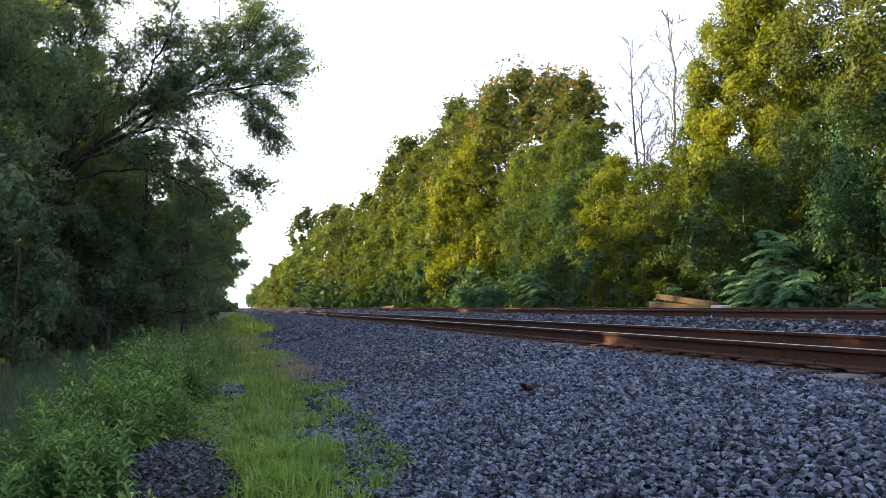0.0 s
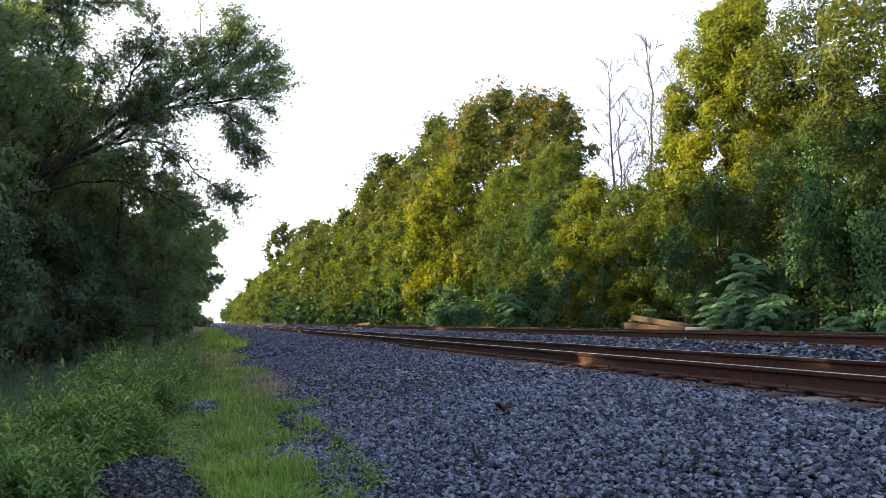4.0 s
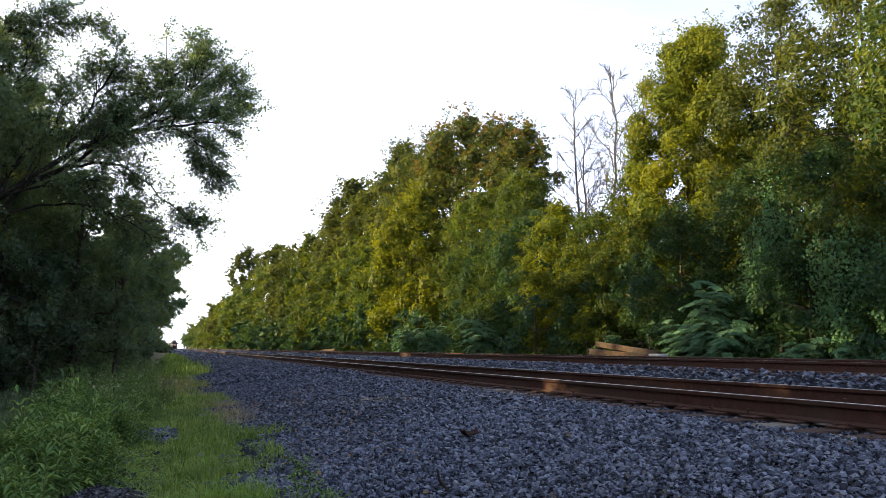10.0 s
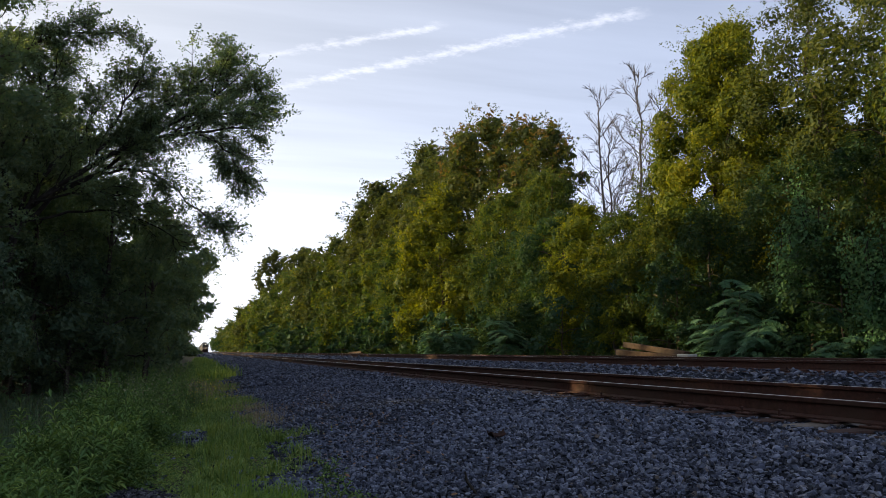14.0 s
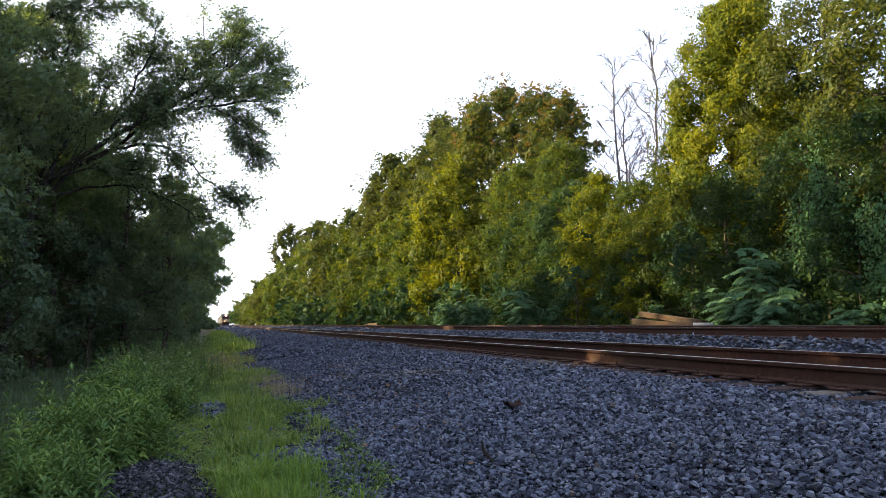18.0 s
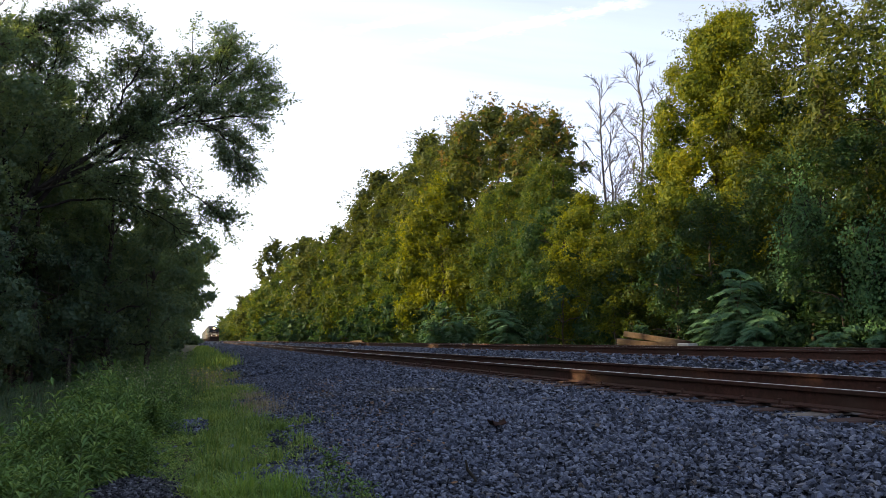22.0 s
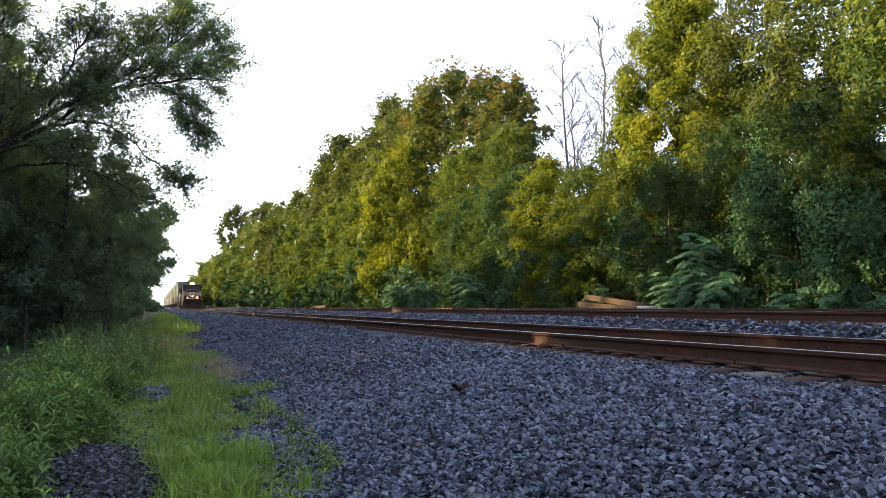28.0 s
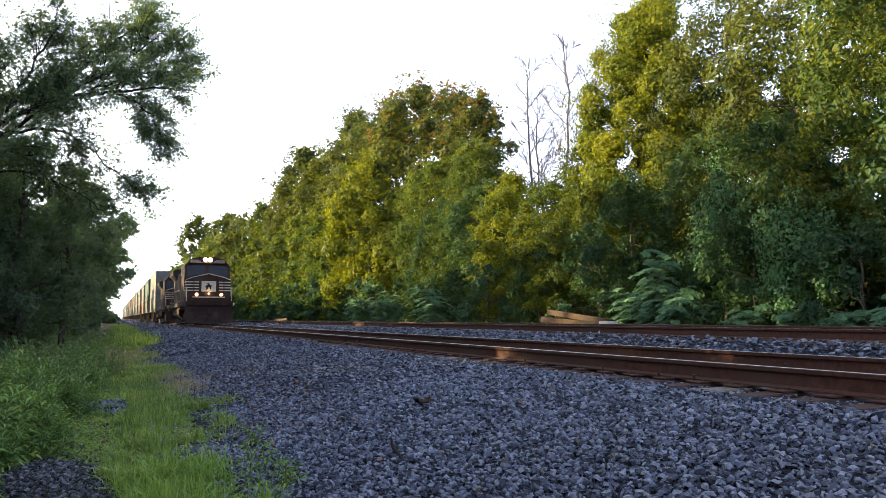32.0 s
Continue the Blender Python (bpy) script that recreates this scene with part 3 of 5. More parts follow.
MAPLE = "broad-crowned leafy tree lit by low sun"
DOME = "tall dome-topped tree with tawny seed clusters in its crown"
DEEP = "dark leafy tree in the shade of the wood's edge"
FAR = "tall far tree above the treeline"
# x, y, top, radius, leaves, label, narrow
ROW = [
    (22.5, 58.5, 20.4, 5.2, LEAF_D, DOME, 0), (23.0, 52.5, 18.2, 4.0, LEAF_D, DOME, 0), (22.3, 47.6, 16.4, 3.3, LEAF_D, DOME, 0.1), (23.5, 68.0, 21.8, 4.8, LEAF_D, DOME, 0.1),
    (24.0, 82.5, 24.4, 5.0, LEAF_D, "tall far tree with long compound leaves", 0.2), (21.0, 92.5, 22.0, 5.2, LEAF_O, MAPLE, 0.05), (22.5, 76.0, 21.4, 4.2, LEAF_O, MAPLE, 0), (20.5, 100.0, 18.6, 4.4, LEAF_O, MAPLE, 0), (22.0, 87.0, 20.5, 4.6, LEAF_O, MAPLE, 0), (21.5, 79.0, 17.0, 4.2, LEAF_O, MAPLE, 0),
    (18.5, 107.0, 17.0, 4.0, LEAF_R, MAPLE, 0), (18.0, 123.0, 17.0, 4.6, LEAF_O, MAPLE, 0), (17.5, 147.0, 17.2, 5.4, LEAF_R, MAPLE, 0), (17.0, 185.0, 15.8, 7.0, LEAF_R, MAPLE, 0),
    (16.5, 220.0, 16.0, 8.0, LEAF_O, MAPLE, 0), (18.5, 276.0, 16.0, 10.0, LEAF_R, MAPLE, 0), (20.0, 350.0, 16.5, 11.0, LEAF_R, MAPLE, 0), (23.0, 440.0, 17.0, 13.0, LEAF_R, MAPLE, 0),
    (25.0, 560.0, 17.0, 14.0, LEAF_G, MAPLE, 0), (28.0, 720.0, 18.0, 16.0, LEAF_G, MAPLE, 0), (34.0, 900.0, 22.0, 20.0, LEAF_G, MAPLE, 0), (42.0, 1150.0, 27.0, 27.0, LEAF_G, MAPLE, 0), (20.0, 217.0, 28.4, 5.6, LEAF_O, FAR, 0), (22.0, 171.0, 24.0, 5.0, LEAF_O, FAR, 0),
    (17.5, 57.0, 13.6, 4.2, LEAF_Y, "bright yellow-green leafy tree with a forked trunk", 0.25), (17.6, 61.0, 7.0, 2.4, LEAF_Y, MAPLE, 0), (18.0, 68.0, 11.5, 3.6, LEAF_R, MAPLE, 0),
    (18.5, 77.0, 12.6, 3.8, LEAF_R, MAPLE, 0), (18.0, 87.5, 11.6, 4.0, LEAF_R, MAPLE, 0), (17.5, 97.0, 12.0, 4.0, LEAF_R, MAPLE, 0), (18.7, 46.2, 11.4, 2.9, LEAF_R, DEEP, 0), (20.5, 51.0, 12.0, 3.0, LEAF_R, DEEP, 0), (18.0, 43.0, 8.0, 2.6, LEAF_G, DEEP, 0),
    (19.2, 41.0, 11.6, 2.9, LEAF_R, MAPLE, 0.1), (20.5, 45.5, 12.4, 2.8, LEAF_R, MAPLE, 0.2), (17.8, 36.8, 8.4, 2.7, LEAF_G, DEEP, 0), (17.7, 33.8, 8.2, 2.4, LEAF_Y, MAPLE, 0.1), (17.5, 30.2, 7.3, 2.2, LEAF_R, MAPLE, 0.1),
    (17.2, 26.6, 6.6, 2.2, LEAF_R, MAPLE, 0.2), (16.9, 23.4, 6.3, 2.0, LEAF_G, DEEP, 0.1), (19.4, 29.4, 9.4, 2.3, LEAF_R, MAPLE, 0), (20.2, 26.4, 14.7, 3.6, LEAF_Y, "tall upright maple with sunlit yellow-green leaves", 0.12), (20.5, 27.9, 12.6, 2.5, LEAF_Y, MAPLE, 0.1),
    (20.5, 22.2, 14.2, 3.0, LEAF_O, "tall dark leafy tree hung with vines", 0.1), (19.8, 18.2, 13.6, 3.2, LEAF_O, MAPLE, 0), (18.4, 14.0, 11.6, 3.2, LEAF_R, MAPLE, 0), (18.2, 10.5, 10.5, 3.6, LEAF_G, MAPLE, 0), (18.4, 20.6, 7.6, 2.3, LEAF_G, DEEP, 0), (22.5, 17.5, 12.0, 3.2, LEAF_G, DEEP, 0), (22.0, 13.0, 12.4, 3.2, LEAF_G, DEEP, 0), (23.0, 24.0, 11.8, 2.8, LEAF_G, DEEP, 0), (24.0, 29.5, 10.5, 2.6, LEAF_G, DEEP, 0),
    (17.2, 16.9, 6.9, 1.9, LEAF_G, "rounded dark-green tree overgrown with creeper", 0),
]
for i, (x, y, top, radius, mat, label, narrow) in enumerate(ROW):
    d = math.hypot(x, y)
    compound = mat is LEAF_D
    rings = min(3.4, 0.75 * top / radius)
    hidden = x > 21.5 and y < 31
    fine = d < 46 and not hidden
    rings += 2.2 if mat is LEAF_Y and top > 14 else 0
    tree(label, (x, y, 0.5), top - 0.5, radius * 1.12, max(0.09, 0.0027 * d if d < 130 else min(0.0021 * d, 1.1)) * (1.25 if compound else 1.45 if hidden else 1.0), mat, sprays=18 if d < 130 else 16, per=14 if hidden else 22 if label is DEEP else 27 if d < 46 else 22 if d < 100 else 18, twigs=2 if fine else 0,
         open_side=FACING, group=RIGHT, seed=100 + i, count=int((14 + 10 * rings) if fine else 11 + 8 * rings) if d < 260 else 15, share=0.44 if fine else 0.47 if d < 66 else 0.54, narrow=narrow, cover=(0.95 if mat is LEAF_Y else 0.42 if d < 31 else 0.5 if top > 13 else 0.6) if fine else 0.8 if hidden else 0.55, aspect=0.36 if compound else 0.6,
         reach=0.7 if d > 66 else 1.0 if compound else 0.66 if fine else 0.85, wide=0.42, low=0.3 if label is FAR else 0.08 if top < 12 else 0.14, within=(0.125 if mat is LEAF_Y and top > 12 or d < 31 else 0.15) if fine else 0.2 if hidden else 0.14, tufts_mat=SEEDS if label is DOME else None)
# low growth that closes the foot of the wood
rng_low = np.random.default_rng(77)
for i in range(34):
    y = 10 + i * 3.2 + i * i * 0.10
    x = 16.2 + rng_low.uniform(-0.7, 0.9)
    d = math.hypot(x, y)
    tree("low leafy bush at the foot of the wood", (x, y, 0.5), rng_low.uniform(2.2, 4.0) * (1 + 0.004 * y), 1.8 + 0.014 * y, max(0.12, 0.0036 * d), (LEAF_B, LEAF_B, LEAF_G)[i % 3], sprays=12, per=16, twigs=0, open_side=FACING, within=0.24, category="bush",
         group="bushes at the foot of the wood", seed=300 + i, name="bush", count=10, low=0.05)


# the wood goes on behind
rng_deep = np.random.default_rng(79)
for i in range(14):
    x, y = 36.0 + (i % 2) * 5 + rng_deep.uniform(-1, 1), -14 + i * 8.0 + rng_deep.uniform(-1, 1)
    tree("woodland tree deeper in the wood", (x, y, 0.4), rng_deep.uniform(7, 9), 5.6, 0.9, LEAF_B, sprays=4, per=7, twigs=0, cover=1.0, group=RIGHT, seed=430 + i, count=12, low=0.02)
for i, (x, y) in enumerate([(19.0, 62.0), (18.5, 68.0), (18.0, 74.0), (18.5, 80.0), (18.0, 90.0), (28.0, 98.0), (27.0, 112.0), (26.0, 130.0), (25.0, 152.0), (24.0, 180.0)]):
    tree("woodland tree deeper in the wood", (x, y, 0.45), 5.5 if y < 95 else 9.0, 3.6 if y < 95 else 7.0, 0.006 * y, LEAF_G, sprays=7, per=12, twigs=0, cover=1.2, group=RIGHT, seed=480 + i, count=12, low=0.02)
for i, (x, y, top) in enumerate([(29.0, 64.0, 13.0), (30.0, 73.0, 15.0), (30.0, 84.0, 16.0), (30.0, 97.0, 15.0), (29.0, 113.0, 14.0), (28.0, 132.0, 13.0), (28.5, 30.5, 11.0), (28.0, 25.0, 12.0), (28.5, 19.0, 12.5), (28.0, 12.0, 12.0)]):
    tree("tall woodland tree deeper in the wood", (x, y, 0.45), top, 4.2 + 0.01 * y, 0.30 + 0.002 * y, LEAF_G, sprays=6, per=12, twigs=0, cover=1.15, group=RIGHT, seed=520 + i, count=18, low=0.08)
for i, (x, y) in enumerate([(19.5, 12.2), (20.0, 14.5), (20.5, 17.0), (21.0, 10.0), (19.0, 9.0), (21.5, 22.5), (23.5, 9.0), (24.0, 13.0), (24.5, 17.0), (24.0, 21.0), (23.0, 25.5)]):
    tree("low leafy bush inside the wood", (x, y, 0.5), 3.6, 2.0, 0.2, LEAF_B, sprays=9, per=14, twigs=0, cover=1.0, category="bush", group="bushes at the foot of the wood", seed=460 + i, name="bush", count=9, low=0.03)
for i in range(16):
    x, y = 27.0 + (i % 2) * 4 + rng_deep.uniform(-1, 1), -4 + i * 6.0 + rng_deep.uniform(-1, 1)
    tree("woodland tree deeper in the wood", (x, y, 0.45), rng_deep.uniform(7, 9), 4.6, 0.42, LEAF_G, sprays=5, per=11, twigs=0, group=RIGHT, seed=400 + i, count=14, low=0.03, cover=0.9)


def bare_tree(at, height, seed, lean, stems):
    """A dead tree: slender upright stems that fork into fine rising twigs."""
    rng = np.random.default_rng(seed)
    ob = thing("bare_tree", "dead leafless grey tree standing above the bushes", "tree", "dead trees", pose(*at))
    for j in range(stems):
        top = height * (1 - 0.16 * j)
        trunk = curve_pts((0.15 * j, 0, -0.3), (lean * (1 if j % 2 == 0 else -1.3), 0.5 * j, top), 0, 12, rng, 0.07)
        v, f = tubes([(trunk, np.linspace(0.16, 0.020, 12))], 6)
        part("trunk", np_mesh("trunk", v, f, DEAD, True), ob)
        for i in range(18):
            k = 4.4 + 6.4 * i / 17
            a = trunk[int(k)] * (1 - k % 1) + trunk[int(k) + 1] * (k % 1)
            az = i * 2.4 + rng.uniform(-0.6, 0.6)
            length = (3.5 - 2.3 * i / 17) * rng.uniform(0.65, 1.15)
            b = a + np.array([math.cos(az) * 0.62, math.sin(az) * 0.62, 0.8]) * length
            limb = curve_pts(a, b, -0.05 * length, 6, rng, 0.03 * length)
            wood = [(limb, np.linspace(0.038, 0.012, 6))]
            for _ in range(7):
                p = limb[int(rng.integers(2, 6))]
                q = p + unit(unit(b - a) + rng.normal(size=3) * 0.38) * length * rng.uniform(0.3, 0.6)
                wood.append((curve_pts(p, q, 0, 3, rng), np.array([0.014, 0.011, 0.008])))
                for _ in range(3):
                    e = q + unit(unit(q - p) + rng.normal(size=3) * 0.6) * length * rng.uniform(0.12, 0.28)
                    wood.append((np.stack([(p + q) / 2, e]), np.array([0.010, 0.007])))
            v, f = tubes(wood, 4)
            part("branch", np_mesh("branch", v, f, DEAD, True), ob)


bare_tree((24.0, 39.8, 0.4), 16.8, 501, 0.35, 1)
bare_tree((24.0, 37.9, 0.4), 14.2, 503, 0.5, 1)
bare_tree((25.0, 45.2, 0.4), 16.9, 502, -0.45, 2)


def hanging_vine(x, y, top, foot, seed, wide=0.45):
    """A curtain of creeper: strands of small leaves that hang from the crown, each on its own stem."""
    rng = np.random.default_rng(seed)
    ob = thing("creeper", "curtain of green creeper hanging from the trees", "creeper", "creepers on the wood's edge", pose(x, y, 0.5))
    for _ in range(6):
        a = np.array([rng.normal(0, 0.22), rng.normal(0, wide), top * rng.uniform(0.82, 1.05)])
        b = np.array([a[0] + rng.normal(0, 0.1), a[1] + rng.normal(0, 0.15), foot + rng.uniform(0, 0.35) * (top - foot)])
        pts = curve_pts(a, b, 0, 8, rng, 0.07)
        v, f = tubes([(pts, np.linspace(0.018, 0.006, 8))], 4)
        part("stem", np_mesh("stem", v, f, DARK_BARK), ob)
        n = int(190 * (a[2] - b[2]))
        t = rng.random(n) ** 0.9
        k = t * 6.999
        i = k.astype(int)
        p = pts[i] * (1 - (k - i))[:, None] + pts[i + 1] * (k - i)[:, None]
        p = p + rng.normal(size=(n, 3)) * (0.15 * (1 - 0.5 * t) + 0.03)[:, None]
        normal = unit(rng.normal(size=(n, 3)) * 0.45 + np.array([-0.75, -0.3, 0.5]))
        v = leaf_quads(p, rng.normal(size=(n, 3)) * 0.5 + np.array([0, 0, -1.0]), normal, 0.095 * rng.uniform(0.6, 1.3, n), 0.72)
        part("foliage", np_mesh("foliage", v, np.arange(4 * n).reshape(n, 4), LEAF_V), ob)


for args in [(16.2, 18.6, 4.6, 1.6, 541, 0.16), (16.0, 17.4, 5.2, 2.0, 542, 0.3), (15.9, 16.0, 3.6, 0.3, 543, 0.4), (16.2, 14.9, 3.4, 0.2, 544, 0.35)]:
    hanging_vine(*args)


def frond_shrub(x, y, height, radius, seed, stems=9):
    """A shrub of long arching compound leaves in tiers, on thin stems."""
    rng = np.random.default_rng(seed)
    ob = thing("shrub", "bluish-green shrub with drooping compound leaves", "shrub", "shrubs beyond the far track", pose(x, y, 0.5))
    for _ in range(stems):
        lean = rng.normal(size=2) * radius * 0.42
        tip = np.array([lean[0], lean[1], height * rng.uniform(0.45, 0.98)])
        pts = curve_pts((0, 0, -0.1), tip, 0, 6, rng, 0.04)
        v, f = tubes([(pts, np.linspace(0.022, 0.008, 6))], 4)
        stem = part("stem", np_mesh("stem", v, f, STEM_GREEN), ob)
        P, A, N = [], [], []
        for j in range(int(7 + 3 * height)):
            t = rng.uniform(0.25, 1.0)
            a = pts[int(t * 4.999)] * (1 - (t * 5) % 1) + pts[min(5, int(t * 4.999) + 1)] * ((t * 5) % 1)
            az = j * 2.4 + rng.uniform(-0.4, 0.4)
            out = np.array([math.cos(az), math.sin(az), 0.35])
            length = radius * rng.uniform(0.45, 0.75)
            s = np.linspace(0.12, 1, 13)[:, None]
            mid = a + out * length * s - np.array([0, 0, 0.55]) * length * s ** 2
            across = unit(np.cross(out, [0, 0, 1.0]))
            for sign in (-1, 1):
                P.append(mid + across * sign * 0.085 * (1.15 - 0.6 * s))
                A.append(np.repeat((across * sign + out * 0.35 - np.array([0, 0, 0.25]))[None], 13, 0))
                N.append(np.repeat(np.array([[-0.55, -0.3, 0.75]]) + out * 0.35, 13, 0))
        p, along, normal = np.concatenate(P), np.concatenate(A), np.concatenate(N)
        normal = unit(normal + rng.normal(size=normal.shape) * 0.15)
        v = leaf_quads(p, along, normal, 0.17 * rng.uniform(0.8, 1.2, len(p)), 0.34)
        part("foliage", np_mesh("foliage", v, np.arange(len(v)).reshape(-1, 4), LEAF_T), stem)


for i, args in enumerate([(15.3, 20.4, 2.6, 1.1), (15.1, 19.2, 1.7, 0.9), (15.4, 21.7, 1.6, 0.8), (15.0, 16.2, 0.9, 0.55), (15.0, 14.6, 0.7, 0.5), (15.1, 13.0, 0.8, 0.55), (15.2, 11.6, 1.0, 0.7), (15.4, 39.0, 2.2, 1.2), (15.5, 46.0, 2.4, 1.3), (15.4, 52.0, 2.0, 1.2)]):
    frond_shrub(*args, 550 + i)
tree("small sunlit yellow-green sapling beside the old sleepers", (15.3, 27.4, 0.5), 2.2, 0.8, 0.11, LEAF_Y, sprays=14, per=18, category="sapling", seed=561, name="sapling", count=9, low=0.3)
tree("small sunlit yellow-green sapling beside the old sleepers", (15.0, 25.6, 0.5), 1.4, 0.6, 0.11, LEAF_R, sprays=12, per=18, category="sapling", seed=562, name="sapling", count=8, low=0.2)


def left_tree(x, y, top, radius, seed, label="shaded leafy tree leaning over the verge", mat=None, leaf=0.0033, **k):
    d = math.hypot(x, y)
    return tree(label, (x, y, -0.2), top + 0.2, radius, max(0.085, leaf * d), mat or LEAF_L, group=LEFT, seed=seed, **k)


EDGE = (0.8, -0.6, 0)
for i, (x, y, top, radius) in enumerate([
        (-3.3, 31, 6.4, 3.3), (-3.7, 36, 6.8, 3.4), (-4.3, 43, 7.4, 3.8), (-4.9, 51, 8.4, 4.1), (-5.5, 60, 9.2, 4.4), (-6.1, 72, 9.8, 4.8), (-6.7, 86, 10.5, 5.1),
        (-7.5, 105, 11, 5.5), (-8.5, 130, 11.5, 6.2), (-9.8, 165, 12, 7.0), (-11.8, 210, 13, 8.5), (-13.8, 270, 14, 10), (-16.5, 350, 15, 12), (-19, 450, 16, 14)]):
    left_tree(x, y, top, radius, 600 + i, sprays=16 if y < 62 else 10, per=15 if y < 62 else 11, count=18, low=0.04, lean=(1.9 + 0.012 * y, 0), open_side=EDGE, cover=0.6, within=0.16)
for i, (x, y, top, radius) in enumerate([(-5.0, 66, 8.6, 4.2), (-5.8, 79, 9.0, 4.6), (-6.4, 95, 9.6, 5.2), (-7.2, 117, 10, 5.6), (-8.4, 147, 10.5, 6.4), (-10.5, 187, 11.5, 7.6), (-12.5, 240, 12.5, 9.5), (-15, 310, 14, 12)]):
    left_tree(x, y, top, radius, 630 + i, sprays=10, per=12, count=16, low=0.03, twigs=0, open_side=EDGE, cover=1.1)
for i, (x, y, top, radius) in enumerate([(-5.3, 12.5, 9.5, 3.0), (-6.2, 17.5, 9.5, 3.4), (-5.4, 26.0, 7.5, 2.8), (-2.4, 24.4, 6.3, 2.1), (-1.3, 24.8, 5.5, 1.7), (-4.2, 23.8, 6.8, 2.2), (-6.0, 22.5, 8.8, 2.6), (-3.4, 28.0, 6.8, 2.7), (-7.0, 20.0, 10.5, 2.6)]):
    left_tree(x, y, top, radius, 650 + i, sprays=18, per=18, count=22, low=0.10, cover=0.5, within=0.15)
# Mostly hidden second row, raised and thickened to throw shade across the track.
for i, (x, y, top, radius) in enumerate([(-9.5, 16.0, 13.0, 4.2), (-8.0, 22.0, 12.5, 4.2), (-9.5, 28, 15.5, 4.5), (-9.5, 36, 16.0, 5), (-10, 46, 15.0, 5.5), (-10.5, 60, 12.0, 6.0), (-12, 78, 12.5, 7.0), (-14, 100, 14, 8.5)]):
    left_tree(x, y, top, radius, 655 + i, sprays=8, per=13, count=32, low=0.10, twigs=0, open_side=EDGE, cover=1.2)
for i, (x, y, top, radius) in enumerate([(-4.7, 24.6, 10.4, 2.3), (-4.0, 26.5, 8.6, 2.2), (-5.6, 22.0, 11.4, 2.4), (-4.9, 19.0, 8.4, 1.9)]):
    left_tree(x, y, top, radius, 685 + i, "slender shaded tree with an open crown", sprays=22, per=19, count=24, low=0.35, cover=0.2, within=0.14, reach=0.8)
# slender crowns that hang out over the grass strip
for i, (x, y, top, radius) in enumerate([(-1.1, 36.0, 4.8, 1.8), (-1.2, 46.0, 5.8, 2.3), (-1.4, 58.0, 6.8, 2.8)]):
    left_tree(x, y, top, radius, 692 + i, "slender shaded tree with an open crown", sprays=16, per=18, count=18, low=0.42, cover=0.6, within=0.15)
# small trees under the tall ones, leafy to the ground, in the darkened LEAF_S
# The pair at y 14.6 and 17.5 is unseen, added to shade the rails.
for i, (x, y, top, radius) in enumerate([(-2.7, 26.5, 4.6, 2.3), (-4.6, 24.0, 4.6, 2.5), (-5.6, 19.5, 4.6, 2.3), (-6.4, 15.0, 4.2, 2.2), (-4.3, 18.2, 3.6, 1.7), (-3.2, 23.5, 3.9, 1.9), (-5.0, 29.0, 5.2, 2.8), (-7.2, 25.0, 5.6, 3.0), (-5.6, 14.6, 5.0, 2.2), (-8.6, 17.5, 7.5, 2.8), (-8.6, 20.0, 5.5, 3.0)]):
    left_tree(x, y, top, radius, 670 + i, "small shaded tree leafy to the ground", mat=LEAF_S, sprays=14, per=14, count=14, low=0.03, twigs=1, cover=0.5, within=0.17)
# dense understorey along the edge of the wood, which keeps the low sun off the stones
rng_under = np.random.default_rng(69)
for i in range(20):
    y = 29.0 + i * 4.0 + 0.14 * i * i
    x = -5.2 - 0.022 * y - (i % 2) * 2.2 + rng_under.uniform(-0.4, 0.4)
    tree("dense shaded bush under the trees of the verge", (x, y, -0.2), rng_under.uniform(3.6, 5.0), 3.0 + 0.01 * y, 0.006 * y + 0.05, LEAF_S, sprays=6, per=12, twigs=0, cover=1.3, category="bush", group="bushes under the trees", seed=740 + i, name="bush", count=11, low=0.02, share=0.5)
# Hidden back row, added to stop low sun reaching the distant track bed.
for i in range(16):
    y = 70.0 + i * 11.0 + 0.5 * i * i
    tree("unseen tall woodland tree added behind the verge to block sun", (-13.0 - 0.03 * y + (i % 2) * 1.5, y, -0.25), 11.0 + (i % 3), 6.5 + 0.01 * y, 0.0065 * y + 0.2, LEAF_L, sprays=4, per=8, twigs=0, cover=1.1, group=LEFT, seed=770 + i, count=12, low=0.05)
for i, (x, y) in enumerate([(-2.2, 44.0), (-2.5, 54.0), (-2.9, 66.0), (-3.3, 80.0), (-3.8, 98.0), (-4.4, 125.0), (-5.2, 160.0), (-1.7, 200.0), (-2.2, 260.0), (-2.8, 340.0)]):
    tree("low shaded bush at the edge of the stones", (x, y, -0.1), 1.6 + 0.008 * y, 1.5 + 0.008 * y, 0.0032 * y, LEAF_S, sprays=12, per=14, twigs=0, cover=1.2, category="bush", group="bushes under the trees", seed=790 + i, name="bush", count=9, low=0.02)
# Bushes out of view, added to block sun flecks on grass and stones.
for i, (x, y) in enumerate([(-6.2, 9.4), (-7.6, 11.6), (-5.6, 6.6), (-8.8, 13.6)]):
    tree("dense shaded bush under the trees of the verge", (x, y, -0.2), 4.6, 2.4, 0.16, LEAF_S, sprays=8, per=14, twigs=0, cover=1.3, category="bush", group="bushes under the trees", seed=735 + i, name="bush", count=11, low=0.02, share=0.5)
